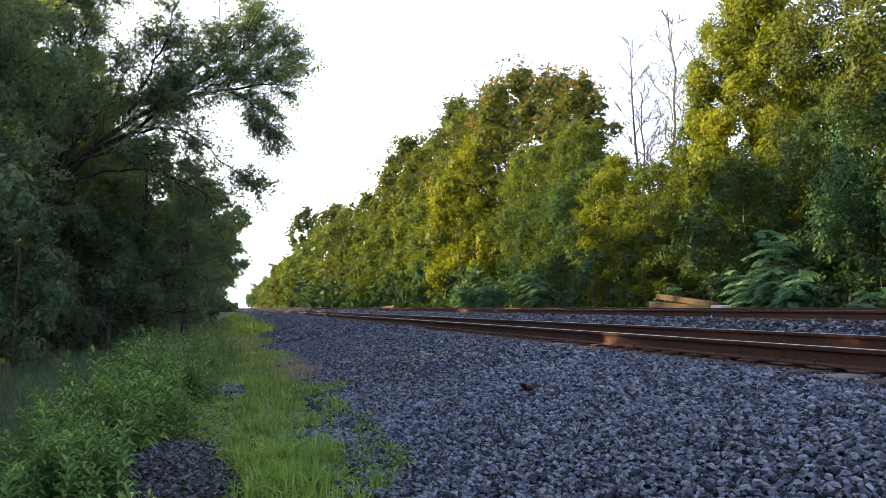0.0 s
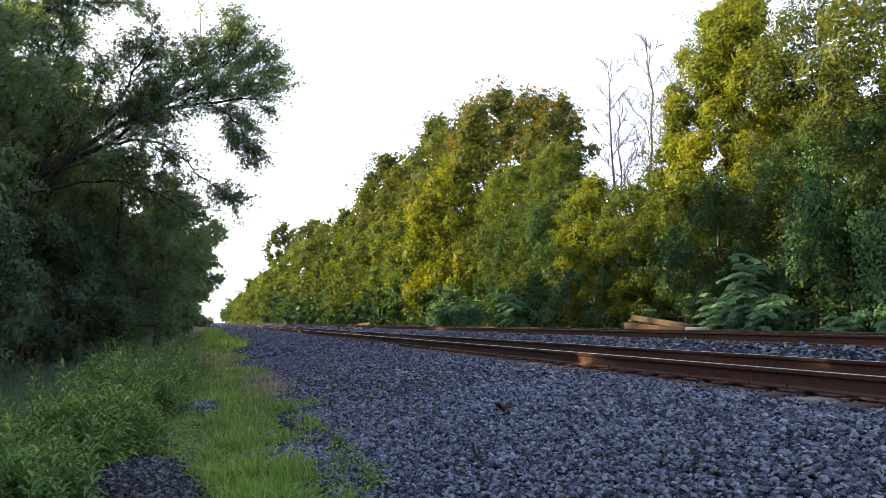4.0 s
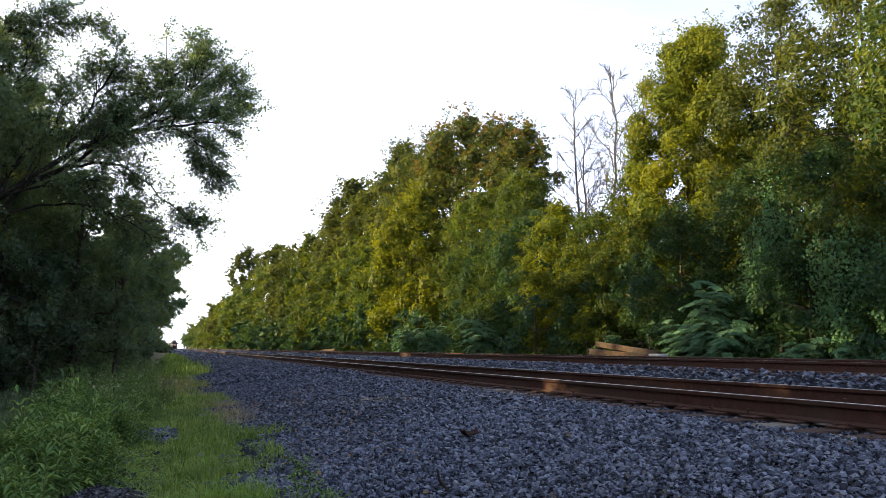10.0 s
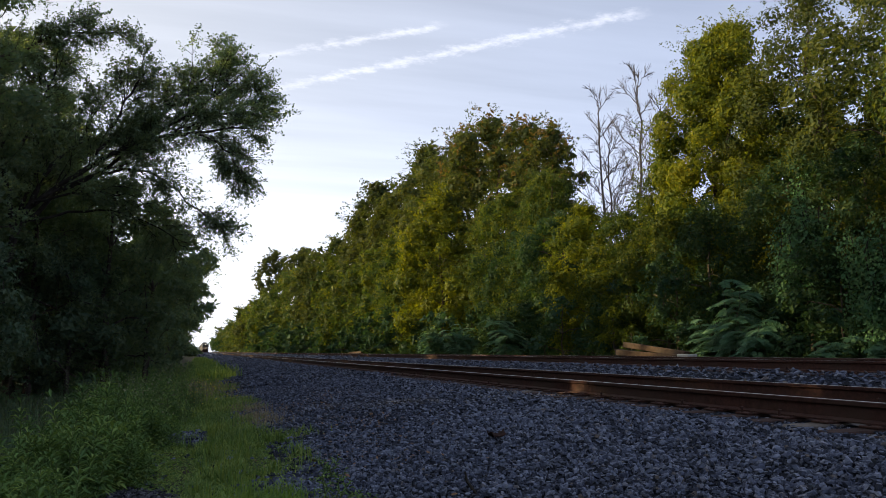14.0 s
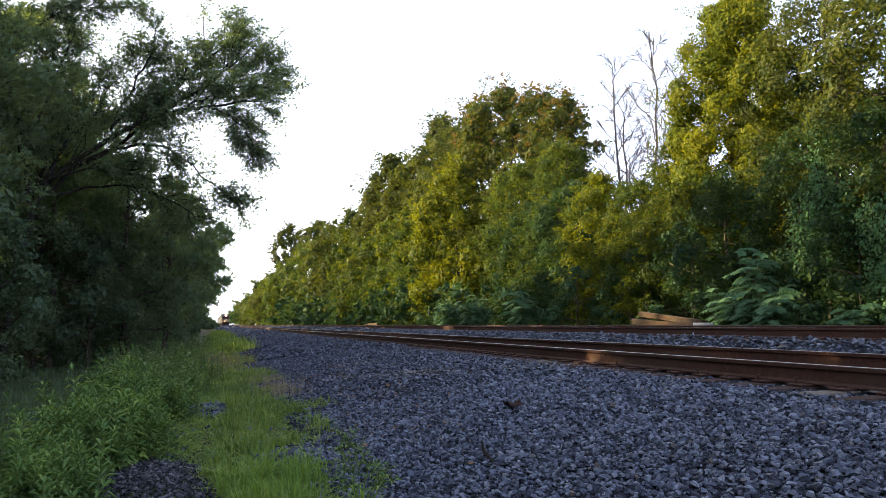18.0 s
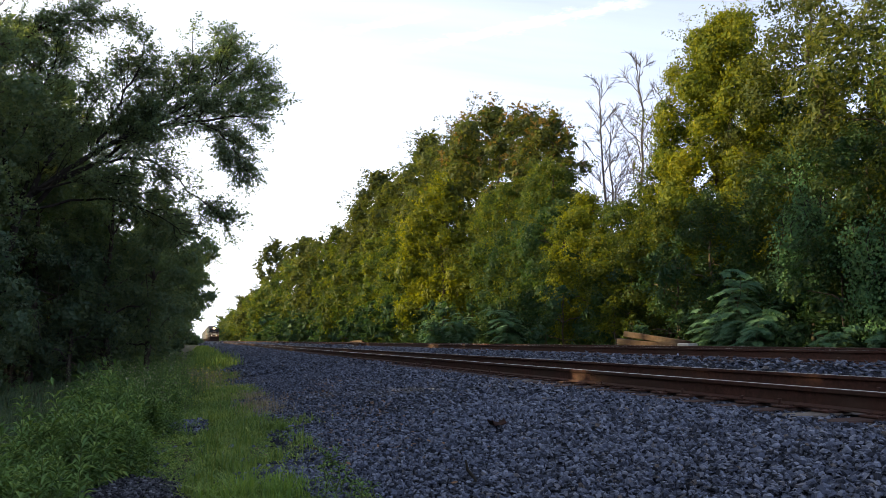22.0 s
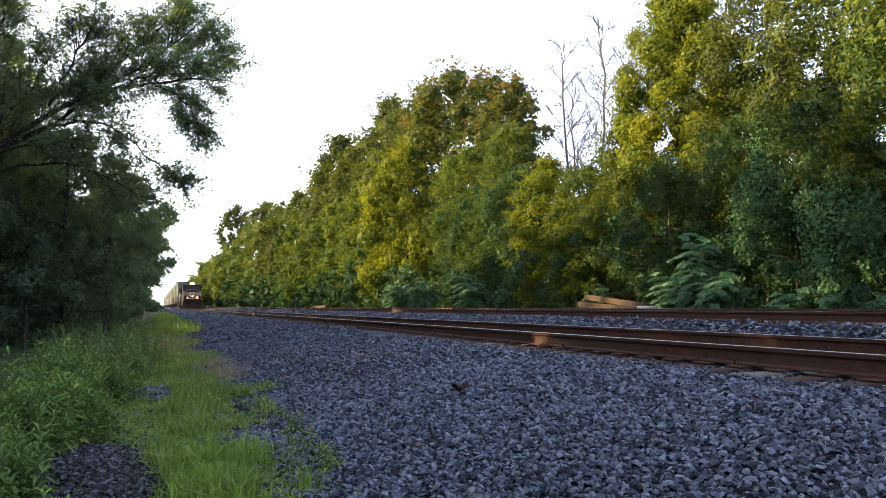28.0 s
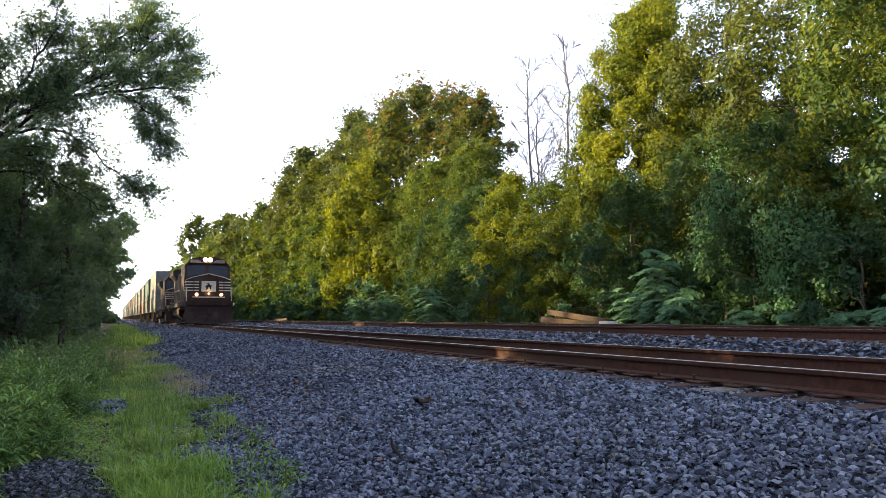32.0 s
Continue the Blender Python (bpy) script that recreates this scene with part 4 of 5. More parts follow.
# woodland out of view, away from the track, added to block the low sun
rng_back = np.random.default_rng(68)
for i in range(14):
    x, y = -13.0 - (i % 2) * 5 + rng_back.uniform(-1, 1), -8 + i * 5.2 + rng_back.uniform(-1, 1)
    tree("unseen tall woodland tree added behind the verge to block sun", (x, y, -0.25), (17.6 if y < 36 else 14.0) + rng_back.uniform(0, 2.2), 4.8, 0.5, LEAF_L, sprays=5, per=10, twigs=0, cover=1.1, group=LEFT, seed=700 + i, count=16, low=0.05)
# More trees out of view, added to shade the stones and sleeper pile.
for i, (x, y) in enumerate([(-7.5, 7.5), (-8.0, 2.0), (-7.0, -4.0), (-9.0, 11.0), (-6.6, 10.0), (-10.5, 6.0), (-8.2, 13.4)] + [(-11.5, 37.5), (-12.0, 33.0)]):
    tree("unseen tall woodland tree added behind the verge to block sun", (x, y, -0.25), 10.5, 3.6, 0.22, LEAF_L, sprays=7, per=14, twigs=0, cover=1.1, group=LEFT, seed=720 + i, count=16, low=0.12)


def grown_limb(rng, points, r0, r1, leafy_from, reach, density, twigs, per, lift):
    """One limb along a bent line: its side branches and twigs as paths, and leaf places with their directions."""
    pts = np.asarray(points, float)
    for _ in range(2):      # rounds the corners
        q = [pts[0]]
        for a, b in zip(pts, pts[1:]):
            q += [a * 0.75 + b * 0.25, a * 0.25 + b * 0.75]
        pts = np.array(q + [pts[-1]])
    pts[1:-1] += rng.normal(size=(len(pts) - 2, 3)) * 0.035
    step = np.linalg.norm(np.diff(pts, axis=0), axis=1)
    run = np.concatenate([[0], np.cumsum(step)]) / step.sum()
    wood = [(pts, np.linspace(r0, r1, len(pts)))]
    P, A = [], []

    def on(line, t, marks):
        return np.array([np.interp(t, marks, line[:, c]) for c in range(3)])

    for j in range(int(step.sum() * (1 - leafy_from) * density)):
        t = leafy_from + (1 - leafy_from) * rng.random() ** 0.85
        a, ahead = on(pts, t, run), unit(on(pts, min(1, t + 0.05), run) - on(pts, max(0, t - 0.05), run))
        side = rng.normal(size=3)
        side = unit(side - ahead * (side @ ahead))
        length = reach * (1.15 - 0.5 * t) * rng.uniform(0.5, 1.15)
        b = a + unit(ahead * 0.9 + side * 0.75 + np.array([0, 0, lift])) * length
        branch = curve_pts(a, b, 0.07 * length, 5, rng, 0.03 * length)
        wood.append((branch, np.linspace(max(0.007, 0.013 * length), 0.004, 5)))
        for _ in range(twigs):
            s = rng.uniform(0.25, 1.0)
            p = on(branch, s, np.linspace(0, 1, 5))
            d = unit(unit(b - a) * 0.8 + rng.normal(size=3) * np.array([0.6, 0.6, 0.4]))
            twig = rng.uniform(0.28, 0.6)
            q = p + d * twig - np.array([0, 0, 0.12 * twig])
            wood.append((np.stack([p, (p + q) / 2 + np.array([0, 0, 0.02]), q]), np.array([0.005, 0.004, 0.002])))
            u_ = rng.random((per, 1)) ** 0.8
            P.append(p + (q - p) * u_ + rng.normal(size=(per, 3)) * 0.045)
            A.append(d * 0.6 + rng.normal(size=(per, 3)) * 0.6 + np.array([0, 0, -0.3]))
    return wood, np.concatenate(P), np.concatenate(A)


def limb_tree(label, at, limbs, leaf, seed):
    """The tree that leans out over the verge, grown limb by limb: points from its foot, girth at both ends, where leaves begin, branch length, branches a metre, twigs, leaves a twig, lift."""
    rng = np.random.default_rng(seed)
    ob = thing("tree", label, "tree", LEFT, pose(*at))
    for points, *rest in limbs:
        wood, p, along = grown_limb(rng, points, *rest)
        v, f = tubes(wood[:1], 7)
        limb = part("limb", np_mesh("limb", v, f, DARK_BARK, True), ob, "long dark bare limb")
        v, f = tubes(wood[1:], 3)
        part("twig_work", np_mesh("twigs", v, f, DARK_BARK), limb, kind="stuff")
        n = len(p)
        normal = unit(rng.normal(size=(n, 3)) * 0.55 + np.array([0, 0, 0.8]))
        v = leaf_quads(p, along, normal, leaf * rng.uniform(0.6, 1.35, n), 0.55)
        part("foliage", np_mesh("foliage", v, np.arange(4 * n).reshape(n, 4), LEAF_L), limb)


FULL, THIN = (1.3, 9.0, 11, 20, 0.28), (0.8, 7.0, 9, 15, 0.1)
limb_tree("slender tree with long limbs leaning out over the verge", (-4.9, 21.5, -0.2), [
    ([(0, 0, -0.3), (0.3, 0, 2.4), (0.7, 0, 4.4), (1.3, 0.2, 5.8), (2.0, 0.6, 6.9), (2.3, 0.8, 7.8)], 0.12, 0.02, 0.55, *FULL),
    ([(0.5, 0, 3.6), (0.9, -0.1, 4.8), (2.7, -0.3, 6.2), (3.8, -0.5, 6.6), (5.2, -0.7, 6.9), (6.3, -0.9, 6.9)], 0.085, 0.012, 0.36, 1.35, 12.0, 12, 20, 0.2),
    ([(0.7, 0.1, 4.3), (1.5, 0.2, 5.2), (3.1, 0.4, 6.3), (4.0, 0.6, 7.6), (4.6, 0.8, 8.7)], 0.07, 0.012, 0.4, *FULL),
    ([(1.1, -0.2, 4.9), (2.6, -0.5, 5.7), (3.8, -0.7, 5.7), (4.5, -0.8, 5.05), (5.45, -0.9, 4.25)], 0.045, 0.008, 0.35, 0.9, 10.0, 10, 17, 0.05),
    ([(0.9, -0.2, 4.4), (2.4, -0.6, 4.7), (3.6, -0.7, 4.5), (4.6, -0.8, 3.8)], 0.04, 0.008, 0.3, *THIN),
    ([(3.6, -0.4, 6.55), (4.9, 0.1, 7.8), (5.9, 0.3, 8.7)], 0.05, 0.012, 0.15, *FULL),
    ([(4.7, -0.6, 6.8), (5.6, -1.0, 6.3), (5.9, -1.2, 5.5)], 0.035, 0.008, 0.1, 0.85, 13.0, 11, 17, -0.2),
    ([(2.4, -0.3, 6.1), (3.0, -0.6, 7.3), (3.5, -0.8, 8.2)], 0.045, 0.012, 0.25, *FULL),
    ([(0.6, 0, 4.2), (0.2, -0.4, 6.4), (-0.1, -0.5, 8.2)], 0.08, 0.02, 0.4, *FULL),
    ([(-0.8, 0.6, 7.6), (0.9, 0.6, 9.5), (2.9, 0.6, 9.75)], 0.045, 0.010, 0.05, 0.9, 9.0, 10, 17, 0.1),
    ([(4.2, -0.5, 6.75), (5.2, 0.2, 7.4), (6.5, 0.3, 8.2)], 0.03, 0.01, 0.2, 1.2, 11.0, 12, 20, 0.0),
    ([(0.5, 0.3, 4.2), (0.9, 0.9, 6.0), (1.0, 1.2, 7.4)], 0.06, 0.012, 0.35, *FULL),
    ([(1.5, 0.1, 5.3), (2.2, 1.0, 6.2), (3.0, 1.4, 6.9)], 0.045, 0.012, 0.3, *FULL),
    ([(1.0, -0.2, 4.8), (2.0, -0.8, 5.0), (3.2, -1.2, 5.0)], 0.04, 0.010, 0.2, *FULL),
    ([(4.3, 0.7, 8.0), (5.0, 0.9, 8.9), (5.5, 1.0, 9.3)], 0.03, 0.010, 0.1, *FULL),
    ([(0.3, 0.2, 5.6), (0.9, 0.4, 7.4), (1.3, 0.6, 8.7)], 0.05, 0.012, 0.3, *FULL),
], 0.078, 690)


# ---- verge plants ----
DRY = grainy("dry_grass", (0.22, 0.17, 0.09), (0.36, 0.29, 0.17), 20, 0.9)
STEM = grainy("green_stem", (0.06, 0.09, 0.025), (0.12, 0.15, 0.05), 20, 0.8)
SEED = grainy("pale_seed_head", (0.22, 0.22, 0.13), (0.34, 0.33, 0.2), 20, 0.9)
PETAL = grainy("yellow_petal", (0.55, 0.42, 0.03), (0.75, 0.6, 0.06), 30, 0.7)
DEAD_LEAF = grainy("brown_dead_leaf", (0.012, 0.006, 0.005), (0.040, 0.017, 0.012), 25, 0.85, 0, 0.6, 0.004)
TAN = grainy("tan_leaf_scrap", (0.12, 0.07, 0.04), (0.24, 0.15, 0.09), 25, 0.9)
CONCRETE = grainy("pale_concrete", (0.42, 0.41, 0.38), (0.6, 0.58, 0.54), 14, 0.9, 0, 0.4, 0.004, (0.3, 0.29, 0.27), 1.5)
OLD_TIE = grainy("old_timber", (0.034, 0.021, 0.015), (0.082, 0.050, 0.034), 10, 0.9, 0, 0.8, 0.01, (0.075, 0.057, 0.044), 1.3)


def lance_leaves(rng, root, out, length, width, drop):
    """Lance-shaped leaves folded along the midrib: root points, outward directions; verts and quads."""
    n = len(root)
    side = unit(np.cross(out, np.array([0, 0, 1.0])))
    length, width = length[:, None], width[:, None]
    mid = root + out * length * 0.5
    tip = root + out * length - np.array([0, 0, 1.0]) * length * drop[:, None]
    lift = np.array([0, 0, 1.0]) * width * 0.35
    left, right = mid + side * width * 0.5 + lift, mid - side * width * 0.5 + lift
    v = np.stack([root, left, tip, right, mid], 1).reshape(-1, 3)
    b = np.arange(n)[:, None] * 5
    return v, np.concatenate([b + np.array([[0, 4, 2, 1]]), b + np.array([[0, 3, 2, 4]])])


def plant_arrays(rng, height, stems, leaf, per_stem, spread=0.2, width=0.24):
    """A clump of leafy stems: the stems' paths, and leaf arrays."""
    paths, V, F, base = [], [], [], 0
    for _ in range(stems):
        h = height * rng.uniform(0.65, 1.1)
        a = np.array([rng.normal(0, spread * 0.5), rng.normal(0, spread * 0.5), 0])
        b = a + np.array([rng.normal(0, spread * 0.3), rng.normal(0, spread * 0.3), h])
        pts = curve_pts(a, b, 0, 5, rng, 0.012)
        paths.append((pts, np.linspace(0.006, 0.0025, 5)))
        t = np.sort(rng.uniform(0.12, 1.0, per_stem))
        k = t * 3.999
        i = k.astype(int)
        root = pts[i] * (1 - (k - i))[:, None] + pts[i + 1] * (k - i)[:, None]
        az = np.arange(per_stem) * 2.4 + rng.uniform(0, 6.3)
        rise = 0.15 + 0.75 * t ** 2 + rng.normal(0, 0.15, per_stem)
        out = unit(np.stack([np.cos(az), np.sin(az), rise], 1))
        size = leaf * (1.15 - 0.55 * t) * rng.uniform(0.75, 1.2, per_stem)
        v, f = lance_leaves(rng, root, out, size, size * width, rng.uniform(0.1, 0.5, per_stem))
        V.append(v)
        F.append(f + base)
        base += len(v)
    return paths, np.concatenate(V), np.concatenate(F)


def weed_kind(seed, height, stems, leaf, per_stem, label, width=0.26, heads=0):
    rng = np.random.default_rng(seed)
    paths, v, f = plant_arrays(rng, height, stems, leaf, per_stem, width=width)
    ob = thing("weed", label, "weed", "weeds along the verge", pose(-2, 6, 0))
    for p in paths:
        sv, sf = tubes([p], 4)
        part("stem", np_mesh("stem", sv, sf, STEM), ob)
    part("foliage", np_mesh("foliage", v, f, WEED), ob)
    if heads:
        tips = np.repeat(np.array([q[0][-1] for q in paths]), heads, 0)
        c = tips + rng.normal(size=tips.shape) * np.array([0.04, 0.04, 0.05]) + np.array([0, 0, 0.03])
        e = unit(rng.normal(size=c.shape)) * rng.uniform(0.006, 0.014, (len(c), 1))
        g = np.cross(unit(rng.normal(size=c.shape)), e)
        part("seed_head", np_mesh("seed_head", np.stack([c - e, c - g, c + e, c + g], 1).reshape(-1, 3), np.arange(4 * len(c)).reshape(-1, 4), SEED), ob, "pale fluffy seed heads", kind="stuff")
    return ob


WEED_KINDS = [weed_kind(800 + i, *k) for i, k in enumerate([
    (0.66, 3, 0.18, 52, "tall green weed with lance-shaped leaves", 0.26), (0.57, 3, 0.17, 48, "tall green weed with lance-shaped leaves", 0.28),
    (0.76, 2, 0.185, 58, "tall green weed with lance-shaped leaves", 0.24), (0.50, 3, 0.15, 30, "bushy green weed in the verge", 0.34),
    (0.34, 6, 0.06, 30, "low broad-leaved green weed in the verge", 0.6), (0.72, 3, 0.075, 40, "slender weed with pale seed heads", 0.3, 6)])]
rng_weed = np.random.default_rng(81)


def weed_band(y):
    """The weeds' outer edge towards the track."""
    return np.interp(y, [0, 3.2, 5.5, 8, 12, 18, 30], [-0.75, -0.72, -0.62, -0.45, -0.15, 0.1, 0.4]) + 0.12 * np.sin(y * 2.1)


def weed_left(y):
    """The weeds' inner edge towards the wood, past which the grass is low and shaded."""
    return -0.70 - 0.055 * y


def pick_weed(x, y, k):
    """Which weed stands there: low ones in front, tall lance-leaved ones, then those gone to seed."""
    if y < 4.9 and x < -0.92:
        return (4, 3, 4)[k % 3]
    if y < 9:
        return (0, 1, 2, 0, 2, 3)[k % 6]
    return (5, 3, 5, 1, 5, 2)[k % 6]


spots = []
clumps = [(weed_band(y) + (weed_left(y) - weed_band(y)) * k + rng_weed.normal(0, 0.06), y + rng_weed.normal(0, 0.15)) for y in np.geomspace(4.1, 17, 17) for k in (0.08, 0.38, 0.68, 0.95)]
while len(spots) < 290:
    cx, cy = clumps[int(rng_weed.integers(len(clumps)))]
    x, y = cx + rng_weed.normal(0, 0.11), cy + rng_weed.normal(0, 0.15)
    if weed_left(y) - 0.12 < x < weed_band(y) + 0.05:
        spots.append((x, y))
used = set()
for i, (x, y) in enumerate(spots):
    kind = pick_weed(x, y, i)
    edge = min(1.0, 0.7 + (weed_band(y) - x) * 0.9)
    s = edge * rng_weed.uniform(0.72, 1.08) * min(1.0, 0.72 + 0.5 * max(0.0, x - weed_left(y)) + 0.1)
    m = pose(x, y, float(ground_z(x)) - 0.05, rng_weed.normal(0, 5), rng_weed.normal(0, 5), rng_weed.uniform(0, 360))
    w = copy_thing(WEED_KINDS[kind], m) if kind in used else WEED_KINDS[kind]
    used.add(kind)
    w.matrix_basis = m @ Matrix.Diagonal((s, s, s, 1))


def undergrowth(seed, count, area, height, leaf, label, mat, inside, per=20):
    """Low green cover joined into one mesh."""
    rng = np.random.default_rng(seed)
    V, F, base = [], [], 0
    kinds = [plant_arrays(rng, height, 3, leaf, per) for _ in range(8)]
    done = 0
    while done < count:
        x, y = rng.uniform(area[0], area[1]), rng.uniform(area[2], area[3])
        if not inside(x, y):
            continue
        _, v, f = kinds[done % 8]
        a, s = rng.uniform(0, 6.28), rng.uniform(0.6, 1.25)
        c, d = math.cos(a) * s, math.sin(a) * s
        V.append(np.stack([v[:, 0] * c - v[:, 1] * d + x, v[:, 0] * d + v[:, 1] * c + y, v[:, 2] * s + float(ground_z(x)) - 0.05], 1))
        F.append(f + base)
        base += len(v)
        done += 1
    return tagged(new("undergrowth", np_mesh("undergrowth", np.concatenate(V), np.concatenate(F), mat)), label, "undergrowth", kind="stuff")


undergrowth(820, 200, (-4.5, 0.4, 14, 40), 0.62, 0.13, "green undergrowth along the edge of the wood", WEED, lambda x, y: weed_left(y) - 0.3 < x < weed_band(y) + 0.1 or y > 24 and x < weed_band(y))
undergrowth(821, 60, (-3.0, -0.3, 3.4, 14), 0.24, 0.10, "low green cover under the weeds", WEED, lambda x, y: weed_left(y) - 0.3 < x < weed_band(y) + 0.2)
undergrowth(822, 120, (13.6, 16.5, 12, 60), 0.55, 0.16, "low green plants at the foot of the wood", LEAF_G, lambda x, y: True)


def grass(name, label, seed, count, place, length, width, mat, lean=0.5):
    """Bent tapering blades at the places that place(rng, count) gives."""
    rng = np.random.default_rng(seed)
    x, y = place(rng, count)
    n = len(x)
    root = np.stack([x, y, ground_z(x) - 0.05], 1)
    az = rng.uniform(0, 6.28, n)
    out = np.stack([np.cos(az), np.sin(az), np.zeros(n)], 1)
    side = np.stack([-np.sin(az), np.cos(az), np.zeros(n)], 1)
    h = (length * rng.uniform(0.5, 1.3, n))[:, None]
    bend = (np.abs(rng.normal(0, lean, n)))[:, None]
    w = (width * rng.uniform(0.7, 1.3, n))[:, None]
    mid = root + np.array([0, 0, 1.0]) * h * 0.6 + out * h * bend * 0.25
    tip = root + np.array([0, 0, 1.0]) * h * (1 - 0.25 * bend) + out * h * bend
    v = np.stack([root - side * w / 2, root + side * w / 2, mid - side * w * 0.4, mid + side * w * 0.4, tip], 1).reshape(-1, 3)
    b = np.arange(n)[:, None] * 5
    f = np.concatenate([np.concatenate([b + np.array([[0, 1, 3]]), b + np.array([[0, 3, 2]])]), b + np.array([[2, 3, 4]])])
    return tagged(new(name, np_mesh(name, v, f, mat)), label, "grass", kind="stuff")


def tufts(x_of, y0, y1, power=1.3, per=26, spread=0.07):
    def place(rng, count):
        k = max(1, count // per)
        y = y0 + (y1 - y0) * rng.random(k) ** power
        x = x_of(rng, y)
        return np.repeat(x, per) + rng.normal(0, spread, k * per), np.repeat(y, per) + rng.normal(0, spread, k * per)
    return place


def strip(rng, y):
    e = weed_band(y)
    right = 0.95 + 0.25 * np.sin(y * 0.9) + 0.15 * np.sin(y * 2.7 + 1)
    return e + (right - e) * rng.beta(1.3, 1.1, len(y))


def off_heap(place):
    def inner(rng, count):
        x, y = place(rng, count)
        patchy = np.sin(x * 7.1 + 1.3 * np.sin(y * 2.3)) + np.sin(y * 3.7 + 2.1 * np.sin(x * 4.0)) + rng.normal(0, 0.5, len(x)) > -0.1
        x, y = x[patchy], y[patchy]
        ok = (((x + 0.41) / 0.42) ** 2 + ((y - 4.9) / 1.3) ** 2 > 0.7) & (((x + 0.1) / 0.28) ** 2 + ((y - 9.9) / 0.6) ** 2 > 0.8)
        return x[ok], y[ok]
    return inner


grass("grass", "short grass of the verge at the end of the strip", 838, 9000, tufts(lambda rng, y: 0.75 - rng.random(len(y)) ** 1.3 * 6.0, -9, 2.8, 1.0, 24, 0.14), 0.13, 0.012, GRASS, 0.8)
grass("grass", "fresh green grass along the edge of the stones", 830, 9000, off_heap(tufts(strip, 2.8, 10, 1.2, 64, 0.05)), 0.09, 0.008, GRASS, 1.4)
grass("grass", "longer tufts of bright grass beside the stones", 837, 6400, off_heap(tufts(lambda rng, y: strip(rng, y) * 0.7 + 0.25, 2.9, 11, 1.1, 70, 0.045)), 0.17, 0.0095, GRASS, 0.95)
grass("grass", "long bright tufts of grass beside the gravel heap", 839, 2200, tufts(lambda rng, y: 0.36 + rng.normal(0, 0.17, len(y)), 4.0, 5.7, 1.0, 40, 0.05), 0.19, 0.0095, GRASS_NEW, 0.7)
undergrowth(823, 760, (-0.7, 0.95, 3, 13), 0.085, 0.065, "low clover and creeping leaves in the grass", WEED, lambda x, y: weed_band(y) < x and ((x + 0.41) / 0.5) ** 2 + ((y - 5.0) / 1.3) ** 2 > 0.8, 9)

grass("grass", "green grass strip beside the stones", 831, 17000, tufts(strip, 9, 32, 1.3, 64, 0.08), 0.15, 0.010, GRASS, 1.1)
grass("grass", "far green grass strip beside the stones", 832, 6000, tufts(strip, 30, 110, 1.5, 20, 0.25), 0.4, 0.04, GRASS)
# LEAF_S on these blades puts the trees' shade into their colour.
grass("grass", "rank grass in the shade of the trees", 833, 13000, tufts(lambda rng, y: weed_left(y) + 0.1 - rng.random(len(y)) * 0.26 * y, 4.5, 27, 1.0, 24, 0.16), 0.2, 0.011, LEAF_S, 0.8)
grass("dry_grass", "tan dry grass at the edge of the stones", 834, 1300, tufts(lambda rng, y: 0.9 + rng.normal(0, 0.13, len(y)), 10.5, 14.5, 1.0, 22, 0.10), 0.2, 0.004, DRY, 0.7)
grass("dry_grass", "pale seed heads over the grass", 835, 360, tufts(lambda rng, y: 0.4 + rng.normal(0, 0.25, len(y)), 16, 24, 1.0, 4, 0.2), 0.42, 0.006, DRY, 0.7)
grass("grass", "short grass growing through the gravel heap", 836, 1300, tufts(lambda rng, y: -0.2 + rng.normal(0, 0.3, len(y)), 3.3, 5.6, 1.0, 26, 0.06), 0.12, 0.008, GRASS)


def heap_stones():
    stone_field("gravel_heap", "low heap of dark grey gravel in the grass", 15, (-1.05, 0.2, 3.6, 6.6), 9000, 0.018, mat=PEBBLE,
                keep=lambda x, y, rng: ((x + 0.41) / 0.42) ** 2 + ((y - 4.9) / 1.35) ** 2 < rng.uniform(0.15, 1.7, len(x)) ** 1.2,
                extra=lambda x, y: 0.10 * np.maximum(0, 1 - ((x + 0.41) / 0.5) ** 2 - ((y - 4.9) / 1.45) ** 2) + 0.01)
    stone_field("ballast_stones", "loose stones scattered in the verge grass", 16, (-0.4, 0.9, 2.5, 9), 260, 0.032, extra=-0.01, keep=lambda x, y, rng: rng.random(len(x)) < 0.6)
    stone_field("ballast_stones", "bare patch of gravel between the weeds", 17, (-0.36, 0.16, 9.3, 10.5), 700, 0.04, extra=0.01)


heap_stones()


def flower_dots():
    rng = np.random.default_rng(840)
    n = 170
    y = rng.uniform(13, 19, n)
    x = rng.uniform(-0.1, 0.75, n)
    c = np.stack([x, y, ground_z(x) + rng.uniform(0.2, 0.5, n)], 1)
    e = unit(rng.normal(size=(n, 3)))
    g = unit(np.cross(e, rng.normal(size=(n, 3))))
    s = rng.uniform(0.006, 0.012, n)[:, None]
    v = np.stack([c - e * s, c - g * s, c + e * s, c + g * s], 1).reshape(-1, 3)
    tagged(new("flower_heads", np_mesh("flower_heads", v, np.arange(4 * n).reshape(n, 4), PETAL)), "small yellow flower heads above the grass", "flowers", kind="stuff")


flower_dots()


def broad_weed(x, y, seed, h=0.26):
    rng = np.random.default_rng(seed)
    paths, v, f = plant_arrays(rng, h, 5, 0.09, 9, 0.14, 0.28)
    ob = thing("weed", "small broad-leaved weed rooted in the gravel", "weed", "", pose(x, y, float(ground_z(x)) - 0.01))
    for p in paths:
        sv, sf = tubes([p], 4)
        part("stem", np_mesh("stem", sv, sf, STEM), ob)
    part("foliage", np_mesh("foliage", v, f, WEED), ob)


broad_weed(0.88, 4.6, 850, 0.17)
broad_weed(0.94, 4.75, 851, 0.14)
